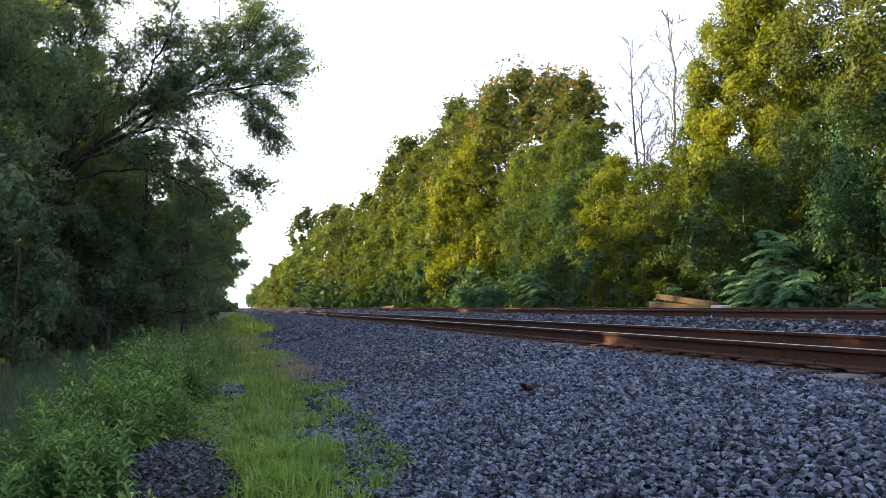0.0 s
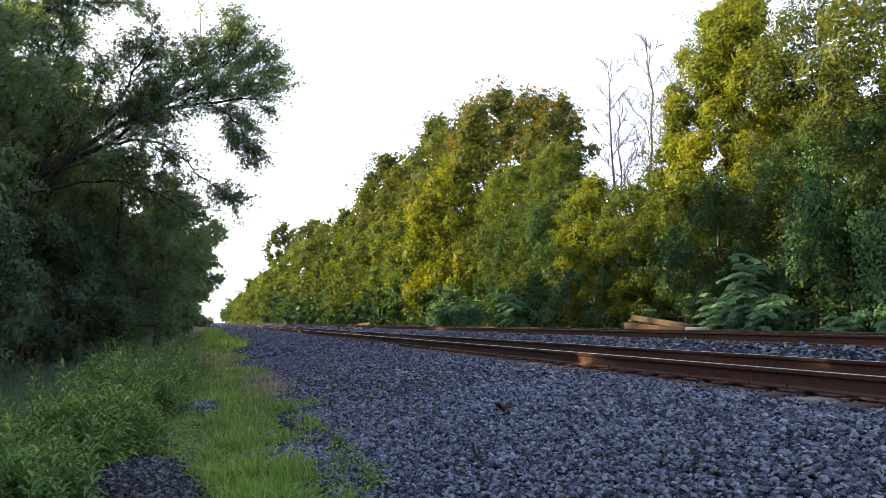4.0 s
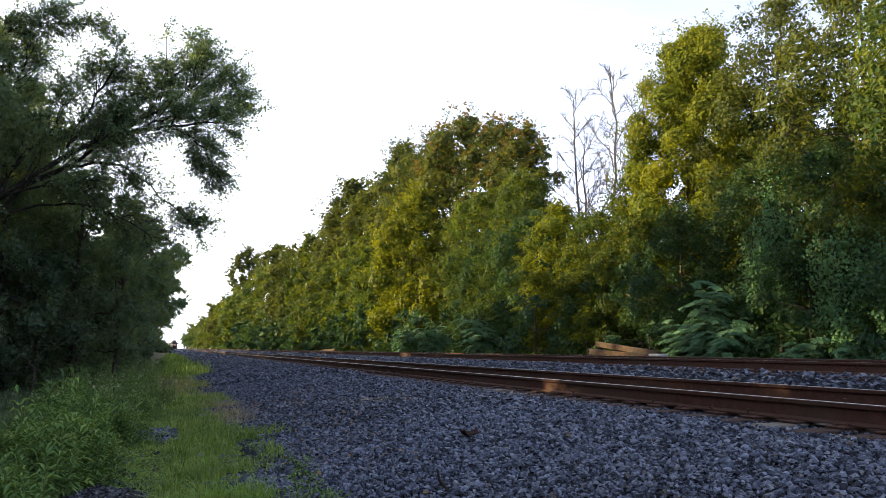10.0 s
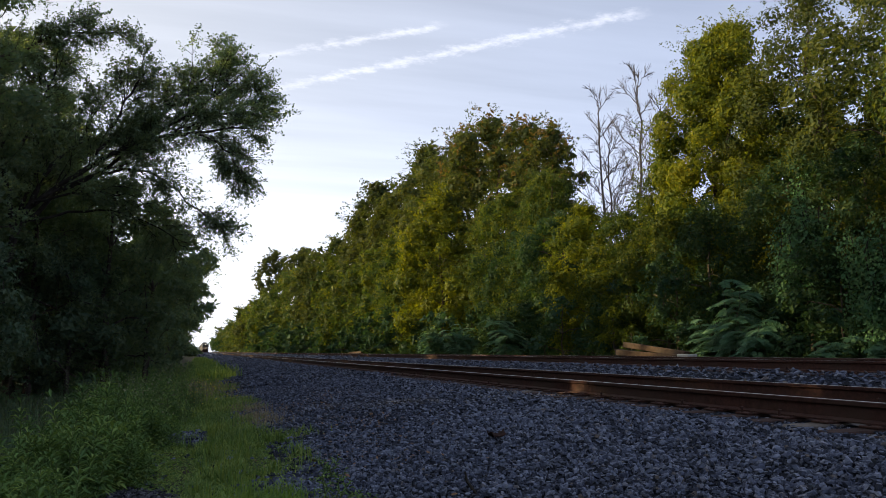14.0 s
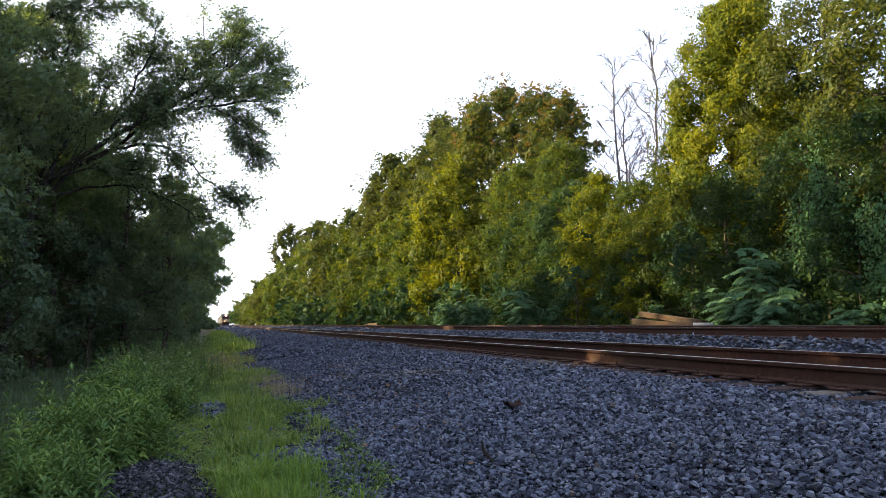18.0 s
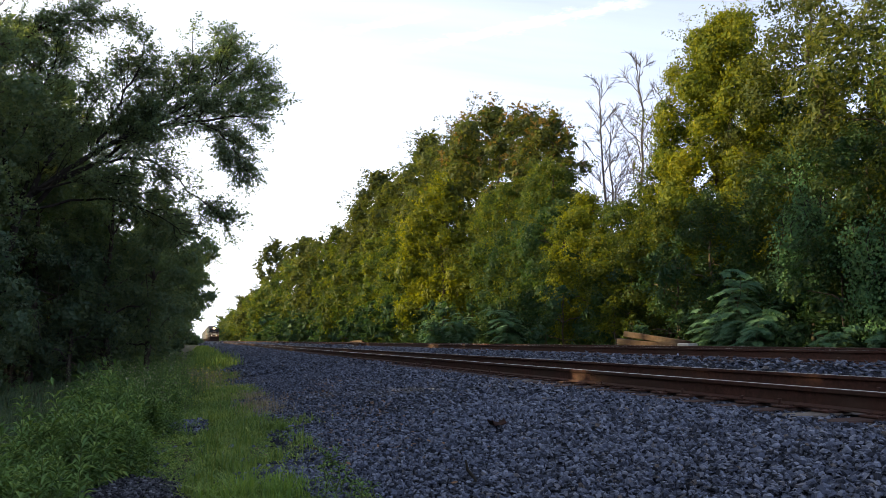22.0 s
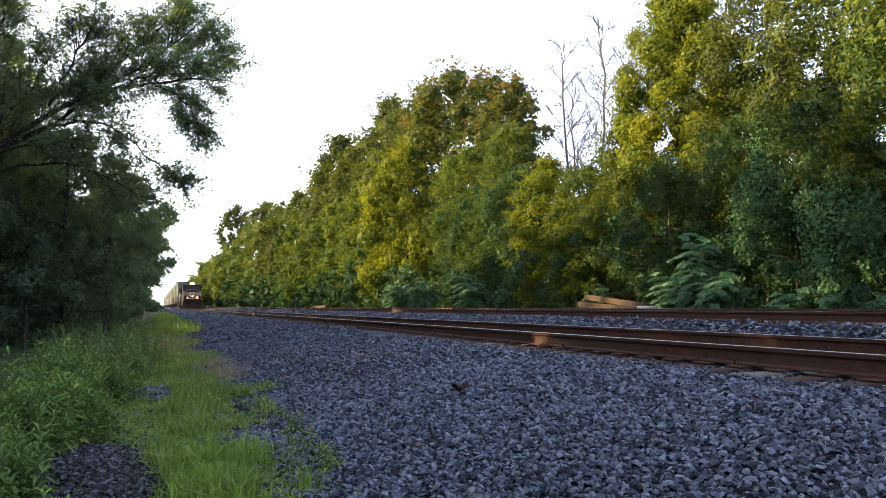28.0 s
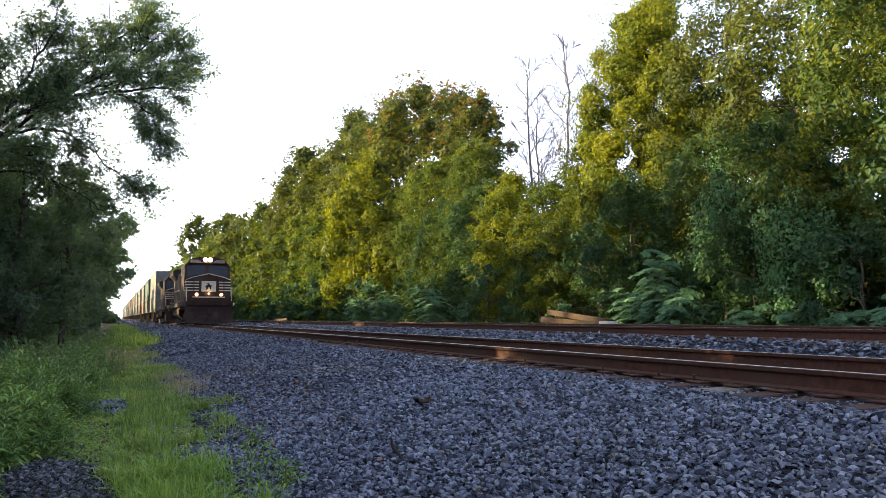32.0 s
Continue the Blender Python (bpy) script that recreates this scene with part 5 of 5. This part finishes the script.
broad_weed(0.85, 5.2, 852, 0.22)
broad_weed(1.0, 6.1, 853, 0.18)


def crumpled(name, label, category, at, size, seed, mat):
    """A curled scrap with thickness."""
    rng = np.random.default_rng(seed)
    k = 7
    gx_, gy_ = np.meshgrid(np.linspace(-1, 1, k), np.linspace(-1, 1, k), indexing="ij")
    r = np.sqrt(gx_ ** 2 + gy_ ** 2)
    z = 0.35 * gx_ ** 2 - 0.25 * gy_ ** 2 + rng.normal(0, 0.12, (k, k)) + 0.25
    v = np.stack([gx_ * (1 - 0.2 * r), gy_ * 0.6 * (1 - 0.2 * r), z * 0.8], 2).reshape(-1, 3) * size
    i = (np.arange(k - 1)[:, None] * k + np.arange(k - 1)[None]).ravel()
    ob = new(name, np_mesh(name, v, np.stack([i, i + k, i + k + 1, i + 1], 1), mat, True))
    ob.matrix_basis = at
    solid = ob.modifiers.new("thick", "SOLIDIFY")
    solid.thickness = 0.006
    return tagged(ob, label, category)


crumpled("dead_leaf", "large curled brown dead leaf on the stones", "leaf", pose(2.5, 6.55, 0.275, 0, 0, 20), 0.10, 860, DEAD_LEAF)
stick_v, stick_f = tubes([(np.array([[0, 0, -0.02], [-0.03, 0.0, 0.03], [-0.06, 0.01, 0.07], [-0.075, 0.0, 0.13]]), np.array([0.014, 0.012, 0.010, 0.006]))], 6)
stick = new("stick", np_mesh("stick", stick_v, stick_f, DARK_BARK, True))
stick.matrix_basis = pose(1.68, 4.75, 0.14, 0, 0, 0)
tagged(stick, "short dark broken stick poking from the stones", "stick")


def litter():
    rng = np.random.default_rng(870)
    n = 700
    centre = np.array([(1.9, 9.5), (1.5, 12.5), (1.35, 7.2), (2.4, 14.5)])[rng.integers(0, 4, n)]
    x, y = centre[:, 0] + rng.normal(0, 0.35, n), centre[:, 1] + rng.normal(0, 0.7, n)
    c = np.stack([x, y, ground_z(x) + 0.03 + rng.uniform(0, 0.012, n)], 1)
    e = unit(rng.normal(size=(n, 3)) * np.array([1, 1, 0.25]))
    g = unit(np.cross(e, np.array([0, 0, 1.0]) + rng.normal(size=(n, 3)) * 0.3))
    s = rng.uniform(0.012, 0.03, n)[:, None]
    v = np.stack([c - e * s, c - g * s * 0.5, c + e * s, c + g * s * 0.5], 1).reshape(-1, 3)
    tagged(new("leaf_litter", np_mesh("leaf_litter", v, np.arange(4 * n).reshape(n, 4), TAN)), "scattered pale dry leaf scraps on the stones", "leaf litter", kind="stuff")


litter()

# ---- old sleepers piled beyond the far track ----
log_mesh = box_mesh("old_sleeper", (2.6, 0.23, 0.18), OLD_TIE, 0.015)


def old_sleeper(x, y, z, rx, ry, rz):
    ob = new("old_sleeper", log_mesh)
    ob.matrix_basis = pose(x, y, z, rx, ry, rz)
    return tagged(ob, "weathered old wooden sleeper in a loose pile", "railway sleeper", "old sleepers in the pile")


for args in [(13.8, 23.0, 0.66, 0, 0, 108), (14.15, 23.2, 0.66, 0, 0, 112), (14.5, 23.1, 0.66, 0, 0, 104), (13.85, 22.4, 0.85, 2, -4, 116), (14.2, 23.5, 0.86, 0, -5, 102),
             (14.0, 22.5, 1.04, 3, -7, 106), (14.45, 24.2, 0.70, 0, 0, 116), (14.0, 24.4, 0.70, 0, 0, 113), (13.9, 74.5, 0.72, 0, 0, 110), (14.1, 72.6, 0.9, 0, 2, 104)]:
    old_sleeper(*args)
block = new("concrete_block", box_mesh("concrete_block", (0.36, 0.5, 0.36), CONCRETE, 0.02))
block.matrix_basis = pose(13.75, 20.4, 0.72, 0, 0, 4)
tagged(block, "pale weathered concrete block beside the old sleepers", "concrete block")


# ---- train ----
TRACK_X, RAIL_Z = 5.905, 0.605
TRAIN_ROWS = [(0.0, 785.0), (8.0, 601.0), (16.0, 417.0), (22.0, 279.0), (27.0, 165.0), (29.0, 121.5), (30.5, 88.2), (32.0, 54.6)]
MOVERS = []
BLACK = grainy("black_paint", (0.022, 0.0095, 0.0075), (0.038, 0.016, 0.012), 5, 0.75, 0, 0.1, 0.002, (0.045, 0.028, 0.022), 0.7)
FRAME_BLACK = grainy("grimy_black", (0.016, 0.009, 0.008), (0.032, 0.018, 0.015), 9, 0.9, 0, 0.4, 0.004, (0.05, 0.032, 0.026), 1.1)
CREAM = grainy("cream_paint", (0.40, 0.36, 0.28), (0.5, 0.46, 0.37), 8, 0.5)
STEEL = grainy("wheel_steel", (0.08, 0.07, 0.06), (0.2, 0.17, 0.15), 12, 0.5, 0.6)
GLASS = grainy("dark_cab_glass", (0.012, 0.014, 0.02), (0.02, 0.023, 0.03), 3, 0.32)
ROOF_GREY = grainy("grey_roof_paint", (0.13, 0.11, 0.10), (0.22, 0.19, 0.17), 6, 0.7)
DULL = grainy("dull_rail_paint", (0.12, 0.10, 0.08), (0.18, 0.15, 0.12), 8, 0.6)


def glow(name, colour, strength):
    m, n, l, b = material(name)
    b.inputs["Base Color"].default_value = (*colour, 1)
    b.inputs["Emission Color"].default_value, b.inputs["Emission Strength"].default_value = (*colour, 1), strength
    return m


HEAD, DITCH = glow("headlight_lens", (1.0, 0.60, 0.22), 60), glow("ditch_light_lens", (1.0, 0.5, 0.18), 30)
# Dimmer orange discs round the bulbs imitate the lamps' glare.
RIM, DITCH_RIM = glow("headlight_glare_ring", (1.0, 0.48, 0.12), 2.5), glow("ditch_light_glare_ring", (1.0, 0.36, 0.09), 0.5)


def pieces(name, boxes, mat, parent, label="", bevel=0.0):
    """One part made of several blocks: (size, centre)."""
    bm = bmesh.new()
    for size, centre in boxes:
        made = bmesh.ops.create_cube(bm, size=1, matrix=Matrix.Translation(centre) @ Matrix.Diagonal((*size, 1)))
        if bevel:
            bmesh.ops.bevel(bm, geom=list({e for v in made["verts"] for e in v.link_edges}), offset=bevel, segments=1, affect="EDGES")
    me = bpy.data.meshes.new(name)
    bm.to_mesh(me)
    bm.free()
    me.materials.append(mat)
    return part(name, me, parent, label)


def prism_yz(name, outline, x0, x1, mat, parent, label=""):
    """An outline in y, z swept across from x0 to x1."""
    k = len(outline)
    v = [(x0, y, z) for y, z in outline] + [(x1, y, z) for y, z in outline]
    f = [(i, (i + 1) % k, k + (i + 1) % k, k + i) for i in range(k)] + [tuple(range(k - 1, -1, -1)), tuple(range(k, 2 * k))]
    return part(name, poly_mesh(name, v, f, mat), parent, label)


def prism_xz(name, outline, y0, y1, mat, parent, label="", slope=0.0):
    """An outline in x, z swept from y0 to y1; slope pushes its front back with height."""
    k = len(outline)
    low = min(z for _, z in outline)
    v = [(x, y0 + slope * (z - low), z) for x, z in outline] + [(x, y1, z) for x, z in outline]
    f = [(i, (i + 1) % k, k + (i + 1) % k, k + i) for i in range(k)] + [tuple(range(k - 1, -1, -1)), tuple(range(k, 2 * k))]
    return part(name, poly_mesh(name, v, f, mat), parent, label)


def disc(name, r, depth, at, mat, parent, axis="x", label="", seg=16, r2=None):
    bm = bmesh.new()
    bmesh.ops.create_cone(bm, cap_ends=True, segments=seg, radius1=r, radius2=r2 or r, depth=depth)
    bmesh.ops.rotate(bm, matrix=Matrix.Rotation(radians(90), 3, "Y" if axis == "x" else "X"), verts=bm.verts)
    me = bpy.data.meshes.new(name)
    bm.to_mesh(me)
    bm.free()
    me.materials.append(mat)
    return part(name, me, parent, label, Matrix.Translation(at))


def rod(name, a, b, r, mat, parent):
    v, f = tubes([(np.array([a, b]), np.array([r, r]))], 6)
    return part(name, np_mesh(name, v, f, mat), parent)


def bogie(parent, y, axles, half):
    fr = pieces("bogie", [((0.16, half * 2 + 0.9, 0.28), (sx * 1.02, y, 0.72)) for sx in (-1, 1)] + [((2.0, 0.4, 0.25), (0, y, 0.75))]
                + [((0.26, 0.34, 0.34), (sx * 1.08, y + a, 0.56)) for sx in (-1, 1) for a in axles], FRAME_BLACK, parent, "grimy bogie frame with axle boxes", 0.02)
    for a in axles:
        for sx in (-1, 1):
            disc("wheel", 0.5, 0.13, (sx * 0.76, y + a, 0.5), STEEL, fr, "x", "steel railway wheel", 20)
    return fr


def locomotive(label):
    lo = thing("locomotive", label, "locomotive", "locomotives at the head of the train")
    pieces("underframe", [((3.0, 21.2, 0.32), (0, 11.2, 1.42)), ((2.7, 20.0, 0.2), (0, 11.2, 1.18))], FRAME_BLACK, lo, "", 0.02)
    prism_yz("plow", [(0.35, 0.12), (0.62, 0.12), (0.95, 0.75), (0.95, 1.58), (0.75, 1.58), (0.62, 0.85)], -1.5, 1.5, FRAME_BLACK, lo, "black steel pilot and snow plow")
    pieces("coupler", [((0.24, 0.75, 0.26), (0, 0.35, 0.88)), ((0.36, 0.28, 0.34), (0, 0.08, 0.88))], FRAME_BLACK, lo, "", 0.03)
    prism_xz("nose", [(-1.48, 1.58), (1.48, 1.58), (1.48, 3.0), (1.0, 3.18), (0, 3.42), (-1.0, 3.18), (-1.48, 3.0)], 1.35, 3.4, BLACK, lo, "black nose with cream stripes", 0.10)
    cab = prism_xz("cab", [(-1.5, 1.58), (1.5, 1.58), (1.52, 3.1), (1.5, 4.05), (1.12, 4.5), (0.5, 4.66), (-0.5, 4.66), (-1.12, 4.5), (-1.5, 4.05), (-1.52, 3.1)], 2.25, 5.5, BLACK, lo, "black cab with a sloping front", 0.14)
    for sx in (-1, 1):
        x0, x1 = sx * 0.1, sx * 1.36
        v = [(x0, 2.25 + 0.14 * (z - 1.58) - 0.012, z) for z in (3.5, 4.12)] + [(x1, 2.25 + 0.14 * (z - 1.58) - 0.012, z) for z in (4.0, 3.22)]
        part("windscreen", poly_mesh("windscreen", v, [(0, 1, 2, 3) if sx > 0 else (3, 2, 1, 0)], GLASS), cab, "dark reflecting windscreen")
        pieces("side_window", [((0.02, 0.75, 0.62), (sx * 1.525, 3.5, 3.7)), ((0.02, 0.75, 0.62), (sx * 1.525, 4.5, 3.7))], GLASS, cab)
    pieces("sun_visor", [((2.6, 0.22, 0.03), (0, 2.55, 4.2))], FRAME_BLACK, cab)
    pieces("headlight_box", [((0.9, 0.2, 0.3), (0, 2.56, 4.42))], FRAME_BLACK, cab, "", 0.03)
    for sx in (-1, 1):
        lamp = disc("headlight", 0.145, 0.05, (sx * 0.165, 2.45, 4.45), RIM, cab, "y", "bright warm headlight")
        disc("bulb", 0.105, 0.02, (sx * 0.155, 2.41, 4.45), HEAD, cab, "y")
        pieces("number_board", [((0.55, 0.05, 0.22), (sx * 0.85, 2.58, 4.34))], DULL, cab, "pale number board without writing")
        lamp = disc("ditch_light", 0.115, 0.10, (sx * 0.8, 1.20, 2.02), DITCH_RIM, lo, "y", "glowing orange ditch light")
        disc("bulb", 0.062, 0.02, (0, -0.065, 0), DITCH, lamp, "y")
    disc("step_light", 0.022, 0.05, (0, 1.36, 2.1), HEAD, lo, "y")
    # nose stripes and the plain pale panel with its dark shape
    for i in range(4):
        z = 2.30 + i * 0.19
        y = 1.35 + 0.10 * (z - 1.58) - 0.012
        for sx in (-1, 1):
            pieces("stripe", [((0.86, 0.012, 0.07), (sx * 1.03, y, z))], CREAM, lo, "cream painted stripe")
            pieces("side_stripe", [((0.012, 1.7, 0.07), (sx * 1.488, 2.4, z))], CREAM, lo, "cream painted stripe")
    pieces("nose_panel", [((0.95, 0.012, 0.72), (0, 1.42, 2.58))], CREAM, lo, "cream panel with a dark plain shape")
    emblem = [(-0.22, 2.30), (-0.12, 2.30), (-0.05, 2.52), (0.08, 2.50), (0.12, 2.34), (0.2, 2.34), (0.2, 2.58), (0.3, 2.66), (0.1, 2.72), (-0.02, 2.88), (-0.14, 2.9), (-0.1, 2.74), (-0.26, 2.66), (-0.3, 2.52), (-0.2, 2.56)]
    part("emblem", poly_mesh("emblem", [(x * 0.8, 1.406, 2.58 + (z - 2.6) * 0.8) for x, z in emblem] + [(x * 0.8, 1.413, 2.58 + (z - 2.6) * 0.8) for x, z in emblem],
                             [tuple(range(15)), tuple(range(29, 14, -1))] + [(i, 15 + i, 15 + (i + 1) % 15, (i + 1) % 15) for i in range(15)], BLACK), lo, "dark plain emblem shape")
    for sx in (-1, 1):
        rod("nose_line", (sx * 0.02, 1.50, 3.44), (sx * 1.0, 1.48, 3.2), 0.025, CREAM, lo)
        rod("nose_line", (sx * 1.0, 1.48, 3.2), (sx * 1.47, 1.46, 3.02), 0.025, CREAM, lo)
    pieces("visor_brow", [((2.3, 0.10, 0.16), (0, 2.53, 4.30))], ROOF_GREY, cab, "pale grey brow over the windscreen", 0.02)
    for sx in (-1, 1):
        for x in (0.62, 0.98):
            rod("grab_bar", (sx * x, 1.36, 2.2), (sx * x, 1.36, 2.98), 0.03, FRAME_BLACK, lo)
    pieces("nose_beam", [((2.1, 0.06, 0.07), (0, 1.25, 1.85))], CREAM, lo)
    # front steps and rails
    for sx in (-1, 1):
        pieces("step", [((0.5, 0.45, 0.05), (sx * 1.28, 1.15, z)) for z in (0.45, 0.8, 1.15)] + [((0.05, 0.5, 1.3), (sx * 1.5, 1.2, 0.95))], FRAME_BLACK, lo, "", 0.01)
        for y in (0.95, 1.4):
            rod("handrail", (sx * 1.46, y, 0.6), (sx * 1.46, y, 2.5), 0.022, CREAM, lo)
        rod("handrail", (sx * 1.44, 5.7, 2.5), (sx * 1.44, 20.8, 2.5), 0.018, DULL, lo)
        for i in range(11):
            rod("handrail_post", (sx * 1.44, 5.8 + i * 1.5, 1.58), (sx * 1.44, 5.8 + i * 1.5, 2.5), 0.016, DULL, lo)
    prism_xz("long_hood", [(-0.95, 1.58), (0.95, 1.58), (0.95, 4.1), (0.6, 4.4), (-0.6, 4.4), (-0.95, 4.1)], 5.5, 20.9, BLACK, lo, "black long hood with doors")
    for sx in (-1, 1):
        for i in range(13):
            pieces("hood_door", [((0.03, 0.72, 1.5), (sx * 0.965, 6.6 + i * 0.8, 2.75))], BLACK, lo, "", 0.008)
    prism_xz("radiator", [(-0.97, 3.7), (0.97, 3.7), (1.3, 4.1), (1.3, 4.45), (1.0, 4.6), (-1.0, 4.6), (-1.3, 4.45), (-1.3, 4.1)], 16.8, 20.9, FRAME_BLACK, lo, "flared black radiator housing")
    pieces("roof_blower", [((1.5, 2.2, 0.45), (0, 7.4, 4.5)), ((0.7, 1.0, 0.5), (0, 11.5, 4.5))], FRAME_BLACK, lo, "", 0.05)
    prism_xz("fuel_tank", [(-1.4, 1.1), (-1.4, 0.65), (-1.0, 0.3), (1.0, 0.3), (1.4, 0.65), (1.4, 1.1)], 8.3, 14.0, FRAME_BLACK, lo, "black fuel tank")
    bogie(lo, 4.6, (-1.85, 0, 1.85), 2.1)
    bogie(lo, 17.6, (-1.85, 0, 1.85), 2.1)
    return lo


first_loco = locomotive("black diesel locomotive with lit headlights and cream stripes")
second_loco = copy_thing(first_loco, pose(0, 0, 0))
for ob in second_loco.children_recursive:
    if ob.name.startswith(("bulb", "ditch_light", "headlight", "step_light")) and not ob.name.startswith("headlight_box"):
        bpy.data.objects.remove(ob)
tagged(second_loco, "second black diesel locomotive coupled behind the first")
MOVERS += [(first_loco, 0.0, TRACK_X, RAIL_Z), (second_loco, 22.6, TRACK_X, RAIL_Z)]


def corrugated(name, length, width, height, mat):
    """A container: ribbed walls and roof between corner posts and rails."""
    v, f, index = [], [], []
    n = int(length / 0.42)

    def wall(a, b, up, out):
        a, b, up, out = (np.asarray(q, float) for q in (a, b, up, out))
        steps = []
        for i in range(n):
            for s, d in ((0.0, 0), (0.3, 0), (0.45, 1), (0.85, 1)):
                steps.append(((i + s) / n, d))
        steps.append((1.0, 0))
        base = len(v)
        for s, d in steps:
            p = a + (b - a) * s - out * 0.035 * d
            v.append(tuple(p)), v.append(tuple(p + up))
        for i in range(len(steps) - 1):
            f.append((base + 2 * i, base + 2 * i + 2, base + 2 * i + 3, base + 2 * i + 1))

    w, h = width / 2, height
    wall((-w + 0.03, 0.12, 0.14), (-w + 0.03, length - 0.12, 0.14), (0, 0, h - 0.26), (-1, 0, 0))
    wall((w - 0.03, length - 0.12, 0.14), (w - 0.03, 0.12, 0.14), (0, 0, h - 0.26), (1, 0, 0))
    for centre, size in [((sx * (w - 0.05), y, h / 2), (0.12, 0.16, h)) for sx in (-1, 1) for y in (0.08, length - 0.08)] + \
            [((sx * (w - 0.04), length / 2, z), (0.1, length, 0.15)) for sx in (-1, 1) for z in (0.075, h - 0.07)] + \
            [((0, length / 2, h - 0.04), (width - 0.1, length - 0.1, 0.04)), ((0, length / 2, 0.1), (width - 0.1, length - 0.1, 0.06)), ((0, 0.06, h / 2), (width - 0.16, 0.06, h - 0.2)), ((0, length - 0.06, h / 2), (width - 0.16, 0.06, h - 0.2))]:
        base = len(v)
        for dx in (-0.5, 0.5):
            for dy in (-0.5, 0.5):
                for dz in (-0.5, 0.5):
                    v.append((centre[0] + dx * size[0], centre[1] + dy * size[1], centre[2] + dz * size[2]))
        for q in ((0, 1, 3, 2), (4, 6, 7, 5), (0, 4, 5, 1), (2, 3, 7, 6), (0, 2, 6, 4), (1, 5, 7, 3)):
            f.append(tuple(base + k for k in q))
    return poly_mesh(name, v, f, mat)


BOX_PAINTS = [grainy(n, a, b, 4, 0.55, 0, 0.1, 0.002, c, 0.5) for n, a, b, c in [
    ("white_grey_paint", (0.12, 0.12, 0.115), (0.15, 0.15, 0.142), (0.105, 0.098, 0.088)), ("dull_green_paint", (0.032, 0.066, 0.054), (0.043, 0.085, 0.066), (0.055, 0.066, 0.05)),
    ("tan_grey_paint", (0.095, 0.088, 0.08), (0.125, 0.117, 0.103), (0.08, 0.068, 0.057)), ("slate_blue_paint", (0.055, 0.073, 0.098), (0.07, 0.092, 0.125), (0.085, 0.08, 0.076)),
    ("rust_red_paint", (0.12, 0.06, 0.045), (0.16, 0.08, 0.06), (0.10, 0.06, 0.045))]]
BOX_NAMES = ["white-grey", "dull green", "tan-grey", "slate-blue", "rust-red"]
BOX_MESH = [corrugated("shipping_container", 16.1, 2.55, 2.88, m) for m in BOX_PAINTS]


def well_car():
    car = thing("well_car", "low grimy well wagon carrying two stacked containers", "railway wagon", "well wagons of the train")
    for sx in (-1, 1):
        pieces("side_sill", [((0.12, 16.9, 0.85), (sx * 1.42, 10.5, 0.78)), ((0.26, 16.9, 0.08), (sx * 1.42, 10.5, 1.22))] + [((0.06, 0.12, 0.8), (sx * 1.51, 2.6 + i * 1.45, 0.8)) for i in range(12)], FRAME_BLACK, car, "", 0.01)
    pieces("well_floor", [((2.8, 16.6, 0.08), (0, 10.5, 0.40))], FRAME_BLACK, car)
    for y in (1.2, 19.8):
        pieces("end_platform", [((2.6, 1.9, 0.25), (0, y, 1.22)), ((0.5, 2.4, 0.3), (0, y, 0.95))], FRAME_BLACK, car, "", 0.02)
        bogie(car, y, (-0.85, 0.85), 1.0)
    return car


wagon = well_car()
CARS = 18
paint_rng = random.Random(9)
for i in range(CARS):
    y = 45.4 + i * 21.0
    c = wagon if i == 0 else copy_thing(wagon, pose(0, 0, 0))
    MOVERS.append((c, y, TRACK_X, RAIL_Z))
    for level in (0, 1):
        k = (0, 0)[level] if i == 0 else (2, 1)[level] if i == 1 else paint_rng.choice([0, 0, 0, 1, 2, 2, 3, 4])
        box = tagged(new("shipping_container", BOX_MESH[k]), f"{BOX_NAMES[k]} ribbed steel shipping container, " + ("stacked on another" if level else "standing in a well wagon"), "shipping container", group="containers on the train")
        MOVERS.append((box, y + 2.45, TRACK_X, RAIL_Z + 0.445 + level * 2.885))


def motions():
    for ob, offset, x, z in MOVERS:
        walk(ob, [(t, pose(x, y + offset, z)) for t, y in TRAIN_ROWS])


motions()
